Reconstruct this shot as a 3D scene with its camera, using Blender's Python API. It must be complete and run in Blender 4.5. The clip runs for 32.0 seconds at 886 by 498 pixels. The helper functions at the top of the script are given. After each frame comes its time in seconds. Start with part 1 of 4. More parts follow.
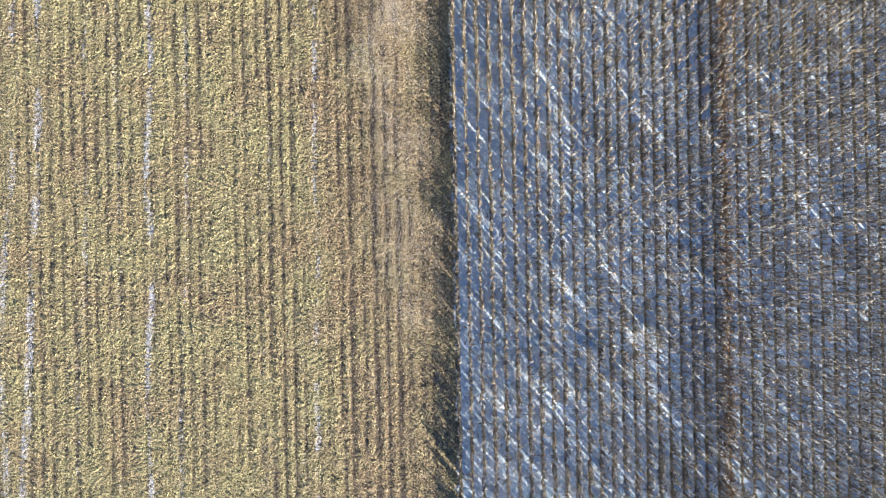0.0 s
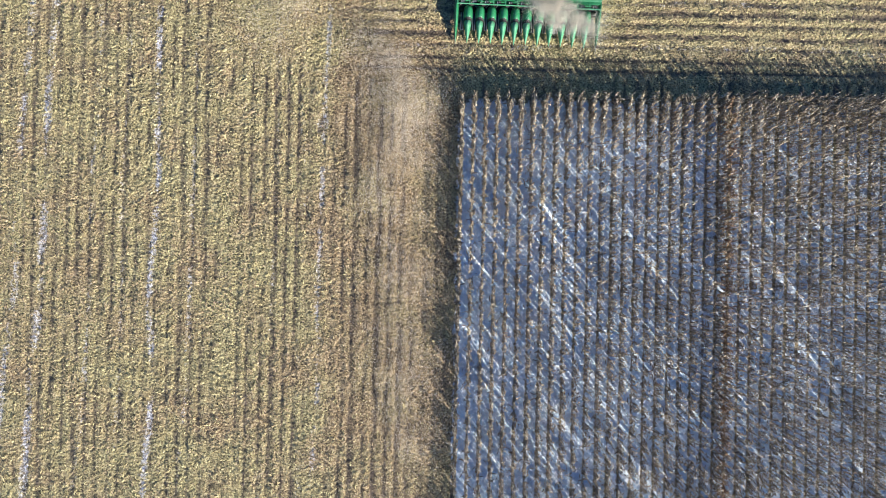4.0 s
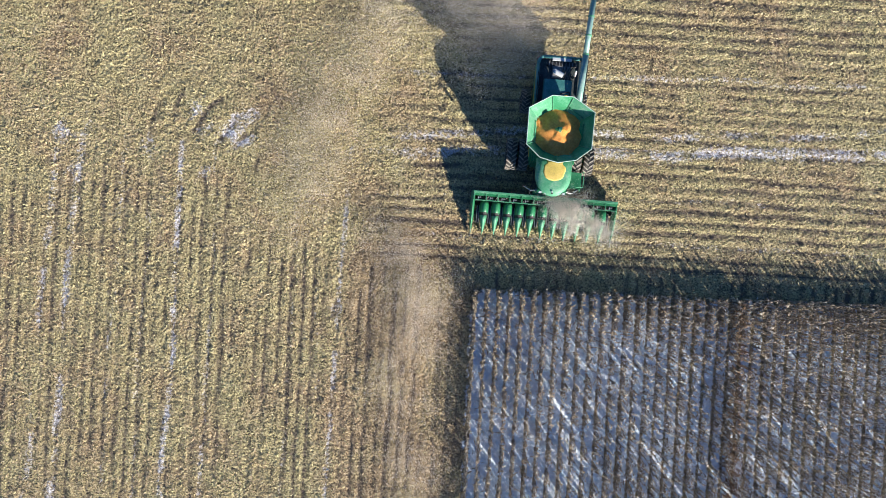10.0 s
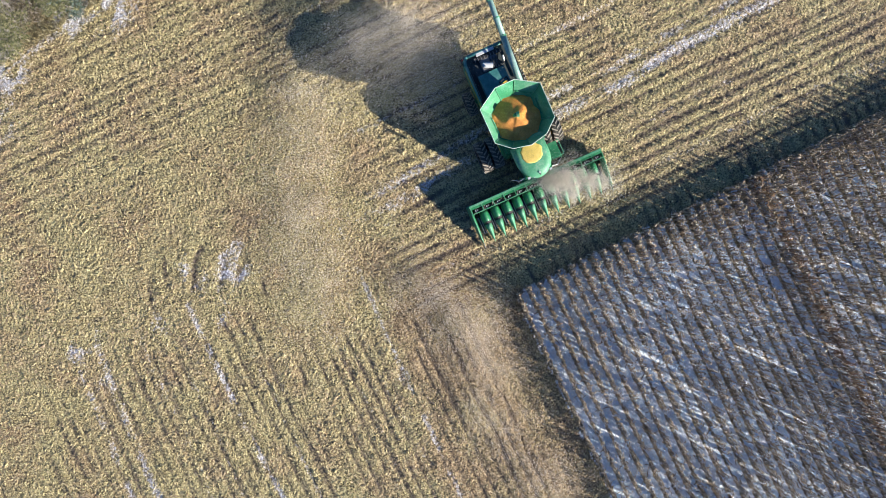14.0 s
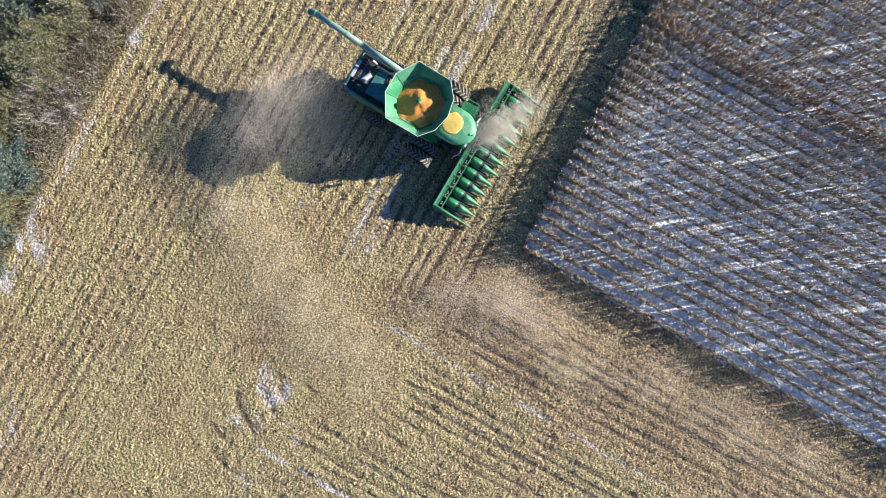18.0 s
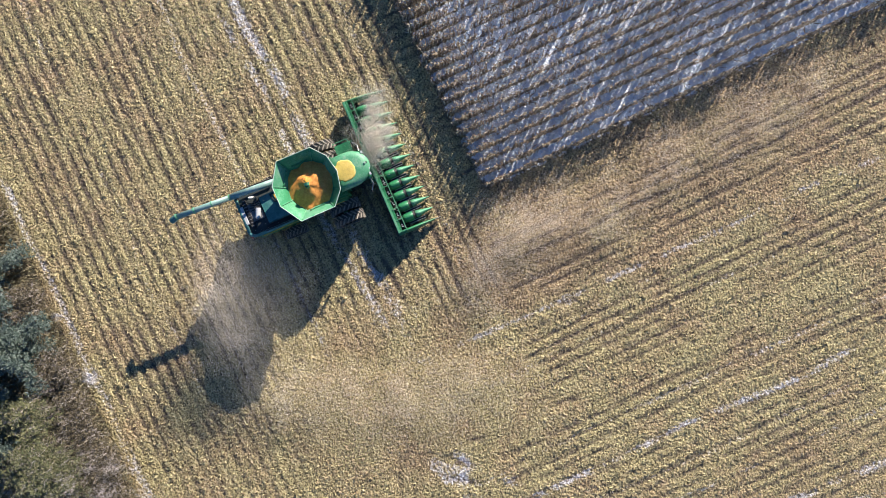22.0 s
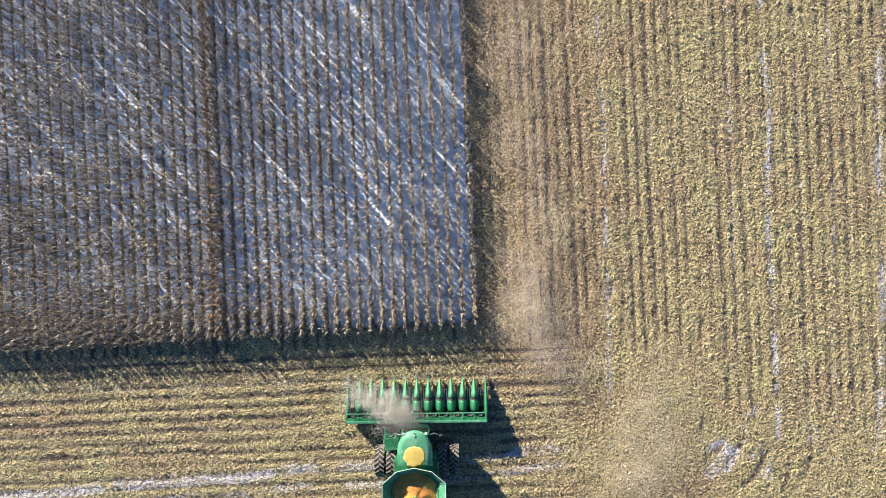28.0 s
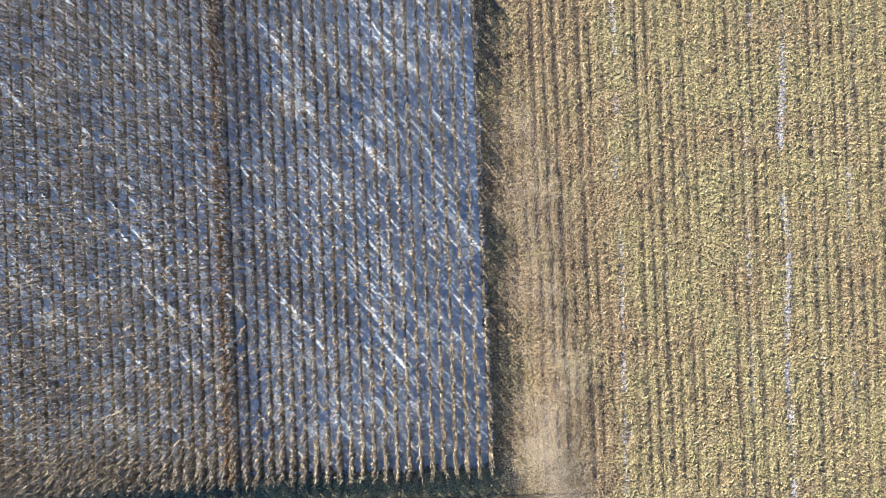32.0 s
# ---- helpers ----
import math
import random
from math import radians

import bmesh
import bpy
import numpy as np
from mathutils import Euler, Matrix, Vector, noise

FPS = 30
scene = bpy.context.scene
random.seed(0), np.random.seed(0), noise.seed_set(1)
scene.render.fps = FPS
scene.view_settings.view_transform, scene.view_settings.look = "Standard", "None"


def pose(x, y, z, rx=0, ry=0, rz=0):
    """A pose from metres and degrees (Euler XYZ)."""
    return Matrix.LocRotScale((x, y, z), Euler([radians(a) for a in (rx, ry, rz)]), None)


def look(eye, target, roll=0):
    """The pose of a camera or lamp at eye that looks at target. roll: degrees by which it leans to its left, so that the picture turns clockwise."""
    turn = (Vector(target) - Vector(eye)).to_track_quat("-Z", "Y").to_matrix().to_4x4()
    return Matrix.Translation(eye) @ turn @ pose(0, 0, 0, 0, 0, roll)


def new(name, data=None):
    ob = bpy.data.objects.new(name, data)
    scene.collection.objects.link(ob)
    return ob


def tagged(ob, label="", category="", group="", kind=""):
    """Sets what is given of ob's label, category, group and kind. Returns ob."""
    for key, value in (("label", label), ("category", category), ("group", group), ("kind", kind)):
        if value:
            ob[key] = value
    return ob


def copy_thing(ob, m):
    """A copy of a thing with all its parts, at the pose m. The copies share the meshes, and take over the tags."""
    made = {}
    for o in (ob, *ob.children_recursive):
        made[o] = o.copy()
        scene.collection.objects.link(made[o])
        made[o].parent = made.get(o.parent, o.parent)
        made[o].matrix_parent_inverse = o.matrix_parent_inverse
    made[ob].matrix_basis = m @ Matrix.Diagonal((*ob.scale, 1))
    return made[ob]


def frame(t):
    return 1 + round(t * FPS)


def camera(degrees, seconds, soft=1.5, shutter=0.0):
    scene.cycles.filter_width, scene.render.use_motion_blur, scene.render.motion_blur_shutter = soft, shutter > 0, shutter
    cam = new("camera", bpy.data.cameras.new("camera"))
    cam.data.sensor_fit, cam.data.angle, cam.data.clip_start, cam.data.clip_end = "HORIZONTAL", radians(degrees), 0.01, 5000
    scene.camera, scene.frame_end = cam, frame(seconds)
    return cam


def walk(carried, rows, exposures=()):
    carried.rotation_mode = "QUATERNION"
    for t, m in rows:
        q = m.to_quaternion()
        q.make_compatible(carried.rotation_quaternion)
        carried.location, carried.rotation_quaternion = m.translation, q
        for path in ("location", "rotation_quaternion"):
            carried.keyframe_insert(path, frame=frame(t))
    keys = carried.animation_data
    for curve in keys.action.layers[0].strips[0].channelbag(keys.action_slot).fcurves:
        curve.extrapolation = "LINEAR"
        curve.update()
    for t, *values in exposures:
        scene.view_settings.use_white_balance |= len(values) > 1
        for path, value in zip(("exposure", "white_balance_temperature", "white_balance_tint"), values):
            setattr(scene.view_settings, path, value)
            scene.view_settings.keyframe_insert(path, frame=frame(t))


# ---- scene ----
cam = camera(72.0, 32.0, 0.5)
# seconds, place, turn in degrees
PATH = [
    (0.0, -0.33, -19.05, 39.79, 0.10, 0.79, -1.07),
    (0.5, -0.39, -17.85, 39.83, 0.02, 0.66, -0.87),
    (1.0, -0.31, -16.66, 39.87, -0.14, 0.65, -0.34),
    (1.5, -0.40, -15.63, 39.89, -0.10, 0.54, 0.77),
    (2.0, -0.45, -14.63, 39.85, -0.02, 0.50, 1.43),
    (2.5, -0.49, -13.51, 39.88, -0.11, 0.51, 1.60),
    (3.0, -0.44, -12.33, 39.94, -0.23, 0.56, 1.61),
    (3.5, -0.60, -11.60, 39.90, 0.32, 0.53, 1.63),
    (5.5, -0.72, -6.77, 40.06, 0.42, 0.58, -0.62),
    (6.0, -0.72, -5.74, 40.09, 0.58, 0.60, -0.69),
    (6.5, -0.62, -4.42, 40.17, 0.33, 0.73, -0.73),
    (7.0, -0.65, -3.14, 40.21, 0.13, 0.69, -0.79),
    (7.5, -0.60, -1.70, 40.28, -0.30, 0.74, -0.81),
    (8.0, -0.50, -0.50, 40.38, -0.51, 0.89, -0.78),
    (8.5, -0.78, 0.36, 40.38, -0.51, 0.82, -0.82),
    (9.0, -1.02, 1.10, 40.37, -0.44, 0.87, 0.38),
    (9.5, -1.34, 1.72, 40.32, -0.37, 0.92, 2.12),
    (10.0, -1.58, 2.34, 40.29, -0.39, 1.03, 3.28),
    (10.5, -1.99, 2.91, 40.29, -0.45, 0.94, 4.72),
    (11.0, -2.31, 3.46, 40.26, -0.49, 0.93, 4.72),
    (11.5, -2.62, 3.84, 40.23, -0.32, 0.83, 3.64),
    (12.0, -2.76, 4.20, 40.21, -0.16, 0.85, 0.67),
    (12.5, -2.91, 4.55, 40.20, -0.51, 0.63, -5.79),
    (13.0, -2.77, 4.43, 40.19, -0.40, 0.71, -13.55),
    (13.5, -2.75, 4.31, 40.26, -0.35, 0.58, -20.50),
    (14.0, -2.60, 4.37, 40.22, -0.58, 0.59, -25.57),
    (14.5, -2.59, 4.38, 40.16, -0.68, 0.47, -30.55),
    (15.0, -2.70, 4.28, 40.12, -0.51, 0.31, -34.98),
    (15.5, -2.65, 4.36, 40.03, -0.62, 0.23, -38.93),
    (17.5, -2.81, 3.72, 40.17, 0.28, 0.27, -55.04),
    (18.0, -2.70, 3.73, 40.12, 0.19, 0.27, -60.75),
    (18.5, -2.57, 3.73, 40.14, 0.07, 0.25, -66.21),
    (19.0, -2.69, 3.76, 40.11, 0.20, 0.13, -71.47),
    (19.5, -2.70, 3.88, 40.12, 0.14, -0.07, -78.34),
    (20.0, -2.77, 3.85, 40.18, 0.24, -0.11, -85.47),
    (20.5, -2.90, 3.94, 40.25, 0.43, -0.21, -92.80),
    (21.0, -2.89, 3.92, 40.31, 0.42, -0.15, -99.98),
    (21.5, -2.80, 3.87, 40.37, 0.28, -0.08, -107.27),
    (22.0, -2.75, 3.76, 40.44, 0.20, 0.07, -114.95),
    (22.5, -2.32, 3.49, 40.48, -0.49, 0.07, -122.24),
    (23.0, -2.27, 3.49, 40.63, -0.55, -0.07, -130.40),
    (23.5, -2.21, 3.42, 40.76, -0.47, -0.14, -138.36),
    (24.0, -2.15, 2.98, 40.91, -0.24, 0.11, -147.34),
    (24.5, -1.75, 2.14, 41.09, -0.23, 0.29, -156.37),
    (25.0, -1.24, 0.95, 41.21, -0.42, 0.46, -164.22),
    (25.5, -0.76, -0.08, 41.35, -0.32, 0.65, -167.72),
    (27.5, 1.25, -4.29, 41.11, -0.04, 0.49, -182.37),
    (28.0, 1.49, -5.46, 41.06, 0.02, 0.57, -182.40),
    (28.5, 1.70, -6.61, 40.99, 0.07, 0.58, -182.32),
    (29.0, 1.93, -7.83, 40.93, 0.07, 0.49, -182.32),
    (29.5, 1.85, -9.05, 40.89, 0.04, 0.74, -182.33),
    (30.0, 1.88, -10.37, 40.78, -0.10, 0.78, -182.37),
    (30.5, 1.97, -11.62, 40.77, -0.15, 0.78, -182.38),
    (31.0, 2.08, -12.80, 40.73, -0.12, 0.71, -182.37),
    (31.5, 2.21, -13.89, 40.66, 0.02, 0.56, -182.35),
    (32.0, 2.17, -15.03, 40.67, 0.10, 0.61, -182.25),
]
# seconds, stops, white balance in kelvin, tint
EXPOSURES = [(0, 1.36, 6100, 9), (8, 1.22, 6100, 11), (14, 1.26, 6200, 12), (19, 1.33, 6250, 13), (23, 1.17, 6400, 15), (25, 1.17, 6450, 15), (28, 1.32, 6350, 13), (32, 1.36, 6300, 11)]
walk(cam, [(t, pose(x, y, z, rx, ry, rz)) for t, x, y, z, rx, ry, rz in PATH], EXPOSURES)

# ---- sky and sun: clear low winter sun ----
SUN_ELEVATION, SUN_AZIMUTH = radians(19.6), radians(140.3)
world = bpy.data.worlds.new("clear_sky")
scene.world = world
world.use_nodes = True
sky = world.node_tree.nodes.new("ShaderNodeTexSky")
sky.sky_type = "NISHITA"
sky.sun_disc = False
sky.dust_density, sky.ozone_density = 0.1, 8.5
sky.sun_elevation, sky.sun_rotation = SUN_ELEVATION, SUN_AZIMUTH
background = world.node_tree.nodes["Background"]
background.inputs["Strength"].default_value = 0.062
world.node_tree.links.new(sky.outputs["Color"], background.inputs["Color"])
sun = new("sun", bpy.data.lights.new("sun", "SUN"))
sun.data.energy, sun.data.angle, sun.data.color = 5.0, radians(0.55), (1.0, 0.91, 0.78)
sun_way = Vector((math.sin(SUN_AZIMUTH) * math.cos(SUN_ELEVATION), math.cos(SUN_AZIMUTH) * math.cos(SUN_ELEVATION), math.sin(SUN_ELEVATION)))
sun.matrix_world = look(sun_way * 60, (0, 0, 0))


# ---- materials ----
def material(name, colours, scale=6.0, rough=0.6, metal=0.0, bump=0.0, bump_scale=40.0, island=0.0, piece=0.0, coat=0.0, stretch=None):
    """Colour ramp over two scales of noise, with island or piece variation, relief and worn roughness."""
    m = bpy.data.materials.new(name)
    m.use_nodes = True
    nt = m.node_tree
    n, l = nt.nodes, nt.links
    b = n["Principled BSDF"]
    b.inputs["Metallic"].default_value = metal
    b.inputs["Coat Weight"].default_value = coat
    co = n.new("ShaderNodeTexCoord")
    mp = n.new("ShaderNodeMapping")
    if stretch:
        mp.inputs["Scale"].default_value = stretch
    l.new(co.outputs["Object"], mp.inputs["Vector"])
    big, fine = n.new("ShaderNodeTexNoise"), n.new("ShaderNodeTexNoise")
    big.inputs["Scale"].default_value, fine.inputs["Scale"].default_value = scale, scale * 7
    big.inputs["Detail"].default_value, fine.inputs["Detail"].default_value = 5, 4
    for t in (big, fine):
        l.new(mp.outputs["Vector"], t.inputs["Vector"])
    add = n.new("ShaderNodeMath")
    add.operation = "MULTIPLY_ADD"
    add.inputs[1].default_value = 0.45
    l.new(fine.outputs["Fac"], add.inputs[0])
    half = n.new("ShaderNodeMath")
    half.operation = "MULTIPLY"
    half.inputs[1].default_value = 0.55
    l.new(big.outputs["Fac"], half.inputs[0])
    l.new(half.outputs[0], add.inputs[2])
    last = add
    for amount, node, out in ((island, "ShaderNodeNewGeometry", "Random Per Island"), (piece, "ShaderNodeObjectInfo", "Random")):
        if amount:
            g = n.new(node)
            mix = n.new("ShaderNodeMix")
            mix.inputs["Factor"].default_value = amount
            l.new(last.outputs[0], mix.inputs["A"])
            l.new(g.outputs[out], mix.inputs["B"])
            last = mix
    ramp = n.new("ShaderNodeValToRGB")
    e = ramp.color_ramp.elements
    k = len(colours)
    lo, hi = (0.3, 0.7) if not (island or piece) else (0.12, 0.9)
    for i, c in enumerate(colours):
        pos = lo + (hi - lo) * i / max(1, k - 1)
        el = e[i] if i < 2 else e.new(pos)
        el.position, el.color = pos, (*c, 1)
    l.new(last.outputs[0], ramp.inputs["Fac"])
    l.new(ramp.outputs["Color"], b.inputs["Base Color"])
    rr = n.new("ShaderNodeMapRange")
    rr.inputs["To Min"].default_value, rr.inputs["To Max"].default_value = max(0.05, rough - 0.12), min(1.0, rough + 0.12)
    l.new(fine.outputs["Fac"], rr.inputs["Value"])
    l.new(rr.outputs[0], b.inputs["Roughness"])
    if bump:
        bt = n.new("ShaderNodeTexNoise")
        bt.inputs["Scale"].default_value, bt.inputs["Detail"].default_value = bump_scale, 4
        l.new(mp.outputs["Vector"], bt.inputs["Vector"])
        bp = n.new("ShaderNodeBump")
        bp.inputs["Strength"].default_value, bp.inputs["Distance"].default_value = bump, 0.02
        l.new(bt.outputs["Fac"], bp.inputs["Height"])
        l.new(bp.outputs["Normal"], b.inputs["Normal"])
    return m


GREEN = material("green_machine_paint", [(0.012, 0.125, 0.045), (0.025, 0.185, 0.075), (0.08, 0.25, 0.125)], 1.6, 0.42, bump=0.05, coat=0.12)
GREEN_DUSTY = material("dusty_green_paint", [(0.03, 0.21, 0.09), (0.08, 0.29, 0.15), (0.22, 0.37, 0.25)], 1.6, 0.55, bump=0.05)
# green auger paint, its sunlit sheen painted in as a paler grey-green
PALE = material("sheen_paled_green_paint", [(0.10, 0.20, 0.175), (0.17, 0.29, 0.255), (0.30, 0.40, 0.36)], 2.0, 0.45, bump=0.04)
PANEL = material("dust_coated_green_panel", [(0.012, 0.15, 0.055), (0.03, 0.23, 0.095), (0.13, 0.34, 0.20)], 1.8, 0.5, bump=0.06)
# green paint with the teal cast of the tank's shade put into the colour
SHADE_TEAL = material("shade_toned_green_paint", [(0.02, 0.11, 0.10), (0.045, 0.18, 0.17), (0.12, 0.26, 0.235)], 2.2, 0.5, bump=0.08)
DECK = material("greasy_dark_deck", [(0.012, 0.018, 0.018), (0.03, 0.042, 0.042), (0.09, 0.09, 0.08)], 4, 0.7, bump=0.3)
RIM_WHITE = material("pale_rubber_edge", [(0.22, 0.38, 0.28), (0.55, 0.62, 0.53)], 3, 0.6)
YELLOW = material("yellow_machine_paint", [(0.62, 0.36, 0.03), (0.78, 0.50, 0.06), (0.72, 0.52, 0.16)], 2.2, 0.5, bump=0.04)
BLACK = material("black_rubber_and_grease", [(0.012, 0.012, 0.012), (0.03, 0.028, 0.026)], 5, 0.75, bump=0.3)
TYRE = material("dusty_tyre_rubber", [(0.02, 0.019, 0.018), (0.05, 0.046, 0.04), (0.14, 0.12, 0.09)], 3, 0.85, bump=0.3)
LUG = material("dust_worn_tyre_lugs", [(0.13, 0.115, 0.095), (0.34, 0.30, 0.245)], 5, 0.9)
STEEL = material("worn_bare_steel", [(0.28, 0.27, 0.25), (0.52, 0.51, 0.48)], 7, 0.4, metal=0.8, bump=0.1)
GREY = material("grey_engine_castings", [(0.10, 0.10, 0.10), (0.24, 0.24, 0.23)], 5, 0.6, bump=0.15)
LIGHT_GREY = material("light_grey_panel", [(0.42, 0.44, 0.43), (0.60, 0.61, 0.60)], 3, 0.5)
DARK_GLASS = material("tinted_cab_glass", [(0.01, 0.013, 0.014), (0.02, 0.024, 0.026)], 1, 0.12)
ROOF_DUST = material("yellow_corn_dust", [(0.42, 0.30, 0.09), (0.62, 0.44, 0.10), (0.74, 0.55, 0.18)], 3, 0.9, bump=0.5)
DUST = material("tan_airborne_dust", [(0.86, 0.76, 0.62), (0.93, 0.85, 0.73)], 2, 0.95)
PALE_DUST = material("pale_airborne_dust", [(0.74, 0.69, 0.61), (0.84, 0.79, 0.71)], 2, 0.95)
for m in (DUST, PALE_DUST):
    # fine flakes let part of the light through
    nt = m.node_tree
    glow, both = nt.nodes.new("ShaderNodeBsdfTranslucent"), nt.nodes.new("ShaderNodeMixShader")
    solid, ramp = nt.nodes["Principled BSDF"], nt.nodes["Color Ramp"]
    nt.links.new(ramp.outputs["Color"], glow.inputs["Color"])
    nt.links.new(solid.outputs[0], both.inputs[1])
    nt.links.new(glow.outputs[0], both.inputs[2])
    nt.links.new(both.outputs[0], nt.nodes["Material Output"].inputs["Surface"])
GRAIN = material("shelled_corn_grain", [(0.56, 0.20, 0.035), (0.74, 0.30, 0.055), (0.87, 0.47, 0.12)], 7, 0.7, bump=0.9, bump_scale=60)
GRAIN_LIGHT = material("bright_yellow_corn_grain", [(0.75, 0.45, 0.05), (0.85, 0.62, 0.16)], 14, 0.7, bump=0.9, bump_scale=70)
DRY_LEAF = material("dry_corn_leaf", [(0.11, 0.085, 0.055), (0.24, 0.185, 0.12), (0.44, 0.365, 0.25), (0.70, 0.62, 0.48)], 5, 0.75, island=0.78)
DRY_LEAF_BROWN = material("red_brown_corn_leaf", [(0.09, 0.05, 0.026), (0.26, 0.155, 0.08), (0.48, 0.335, 0.19)], 5, 0.75, island=0.75)
STALK = material("dry_corn_stalk", [(0.15, 0.105, 0.06), (0.32, 0.25, 0.15), (0.5, 0.43, 0.29)], 5, 0.7, piece=0.5)
PLANT_LEAF = material("dry_corn_blade", [(0.11, 0.085, 0.055), (0.24, 0.185, 0.12), (0.44, 0.365, 0.25), (0.70, 0.62, 0.48)], 5, 0.75, piece=0.7)
HUSK = material("pale_corn_husk", [(0.36, 0.28, 0.17), (0.62, 0.54, 0.37)], 9, 0.75, piece=0.5)
LITTER = material("straw_litter", [(0.20, 0.163, 0.078), (0.41, 0.342, 0.165), (0.515, 0.438, 0.218), (0.55, 0.477, 0.243), (0.65, 0.58, 0.355)], 4.5, 0.8, island=0.5)
HUSK_LITTER = material("brown_husk_litter", [(0.175, 0.12, 0.066), (0.365, 0.265, 0.15), (0.48, 0.365, 0.215), (0.59, 0.48, 0.32)], 4.5, 0.8, island=0.5)
STUB = material("cut_stalk_stubble", [(0.20, 0.145, 0.08), (0.42, 0.33, 0.18), (0.58, 0.49, 0.31)], 6, 0.8, island=0.8)
NEEDLE = material("blue_green_conifer_foliage", [(0.025, 0.045, 0.032), (0.07, 0.105, 0.08), (0.14, 0.18, 0.145), (0.26, 0.31, 0.26)], 2, 0.7, island=0.75)
OLIVE = material("olive_shrub_foliage", [(0.045, 0.055, 0.018), (0.12, 0.13, 0.05), (0.22, 0.215, 0.095), (0.33, 0.31, 0.16)], 2, 0.75, island=0.75)
BARK = material("grey_brown_bark", [(0.07, 0.05, 0.035), (0.16, 0.12, 0.085)], 9, 0.9, bump=0.6)
TWIG = material("pale_bare_twigs", [(0.22, 0.19, 0.165), (0.38, 0.34, 0.30), (0.52, 0.475, 0.43)], 6, 0.9, island=0.7)
BRUSH = material("brown_dry_grass", [(0.035, 0.034, 0.018), (0.095, 0.088, 0.045), (0.20, 0.175, 0.095), (0.40, 0.345, 0.215)], 2, 0.85, island=0.85)
BRUSH_DARK = material("rusty_brush_leaves", [(0.03, 0.026, 0.015), (0.10, 0.082, 0.045), (0.23, 0.185, 0.105)], 2, 0.85, island=0.85)


def ground_material():
    m = bpy.data.materials.new("field_soil_straw_and_snow")
    m.use_nodes = True
    nt = m.node_tree
    n, l = nt.nodes, nt.links
    b = n["Principled BSDF"]
    geo = n.new("ShaderNodeNewGeometry")

    def noise_of(scale, detail=5.0, rough=0.6):
        t = n.new("ShaderNodeTexNoise")
        t.inputs["Scale"].default_value, t.inputs["Detail"].default_value, t.inputs["Roughness"].default_value = scale, detail, rough
        l.new(geo.outputs["Position"], t.inputs["Vector"])
        return t.outputs["Fac"]

    def ramp_of(fac, stops):
        r = n.new("ShaderNodeValToRGB")
        for i, (p, c) in enumerate(stops):
            el = r.color_ramp.elements[i] if i < 2 else r.color_ramp.elements.new(p)
            el.position, el.color = p, (*c, 1)
        l.new(fac, r.inputs["Fac"])
        return r.outputs["Color"]

    def mixed(fac, a, c):
        x = n.new("ShaderNodeMix")
        x.data_type = "RGBA"
        l.new(fac, x.inputs["Factor"])
        l.new(a, x.inputs["A"])
        l.new(c, x.inputs["B"])
        return x.outputs["Result"]

    def maths(op, a, c, clamp=False):
        x = n.new("ShaderNodeMath")
        x.operation, x.use_clamp = op, clamp
        for k, v in enumerate((a, c)):
            if isinstance(v, float):
                x.inputs[k].default_value = v
            else:
                l.new(v, x.inputs[k])
        return x.outputs[0]

    def attribute(name):
        a = n.new("ShaderNodeAttribute")
        a.attribute_name = name
        return a.outputs["Fac"]

    mid = noise_of(4.0)
    fine = maths("ADD", noise_of(9.0, 4.0), maths("MULTIPLY", maths("SUBTRACT", noise_of(1.2, 3.0), 0.5), 0.32))
    golden = ramp_of(fine, [(0.33, (0.06, 0.048, 0.026)), (0.42, (0.23, 0.191, 0.09)), (0.54, (0.44, 0.371, 0.172)), (0.66, (0.60, 0.53, 0.28))])
    brown = ramp_of(fine, [(0.33, (0.055, 0.04, 0.025)), (0.42, (0.20, 0.14, 0.072)), (0.54, (0.39, 0.28, 0.145)), (0.66, (0.55, 0.435, 0.26))])
    patch = n.new("ShaderNodeMapRange")
    patch.inputs["From Min"].default_value, patch.inputs["From Max"].default_value = 0.44, 0.66
    l.new(noise_of(0.3, 5.0), patch.inputs["Value"])
    straw = mixed(maths("ADD", patch.outputs[0], attribute("fresh"), True), golden, brown)
    soil = ramp_of(mid, [(0.3, (0.045, 0.034, 0.026)), (0.7, (0.14, 0.105, 0.078))])
    bare = maths("SUBTRACT", maths("ADD", attribute("soil"), maths("MULTIPLY", maths("SUBTRACT", mid, 0.5), 1.6)), 0.15, True)
    base = mixed(bare, straw, soil)
    # blue shade between the standing rows is painted into this snow colour
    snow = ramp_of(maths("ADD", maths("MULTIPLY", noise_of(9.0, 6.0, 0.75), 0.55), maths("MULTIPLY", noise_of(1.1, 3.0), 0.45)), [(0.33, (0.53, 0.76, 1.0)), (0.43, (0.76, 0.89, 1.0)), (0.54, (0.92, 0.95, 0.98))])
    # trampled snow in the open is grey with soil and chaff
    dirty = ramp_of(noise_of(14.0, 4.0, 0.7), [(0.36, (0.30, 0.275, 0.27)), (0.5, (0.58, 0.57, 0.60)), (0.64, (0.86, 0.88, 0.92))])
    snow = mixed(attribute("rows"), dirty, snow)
    cover = maths("ADD", attribute("snow"), maths("MULTIPLY", maths("SUBTRACT", noise_of(4.5, 7.0, 0.75), 0.5), 2.3))
    # dark trash and soil along each standing row's foot, its self-shade painted in too
    place = n.new("ShaderNodeSeparateXYZ")
    l.new(geo.outputs["Position"], place.inputs[0])
    wobble = maths("MULTIPLY", maths("SUBTRACT", mid, 0.5), 0.35)
    off_row = maths("ADD", maths("PINGPONG", place.outputs["X"], 0.381), wobble)
    foot = n.new("ShaderNodeMapRange")
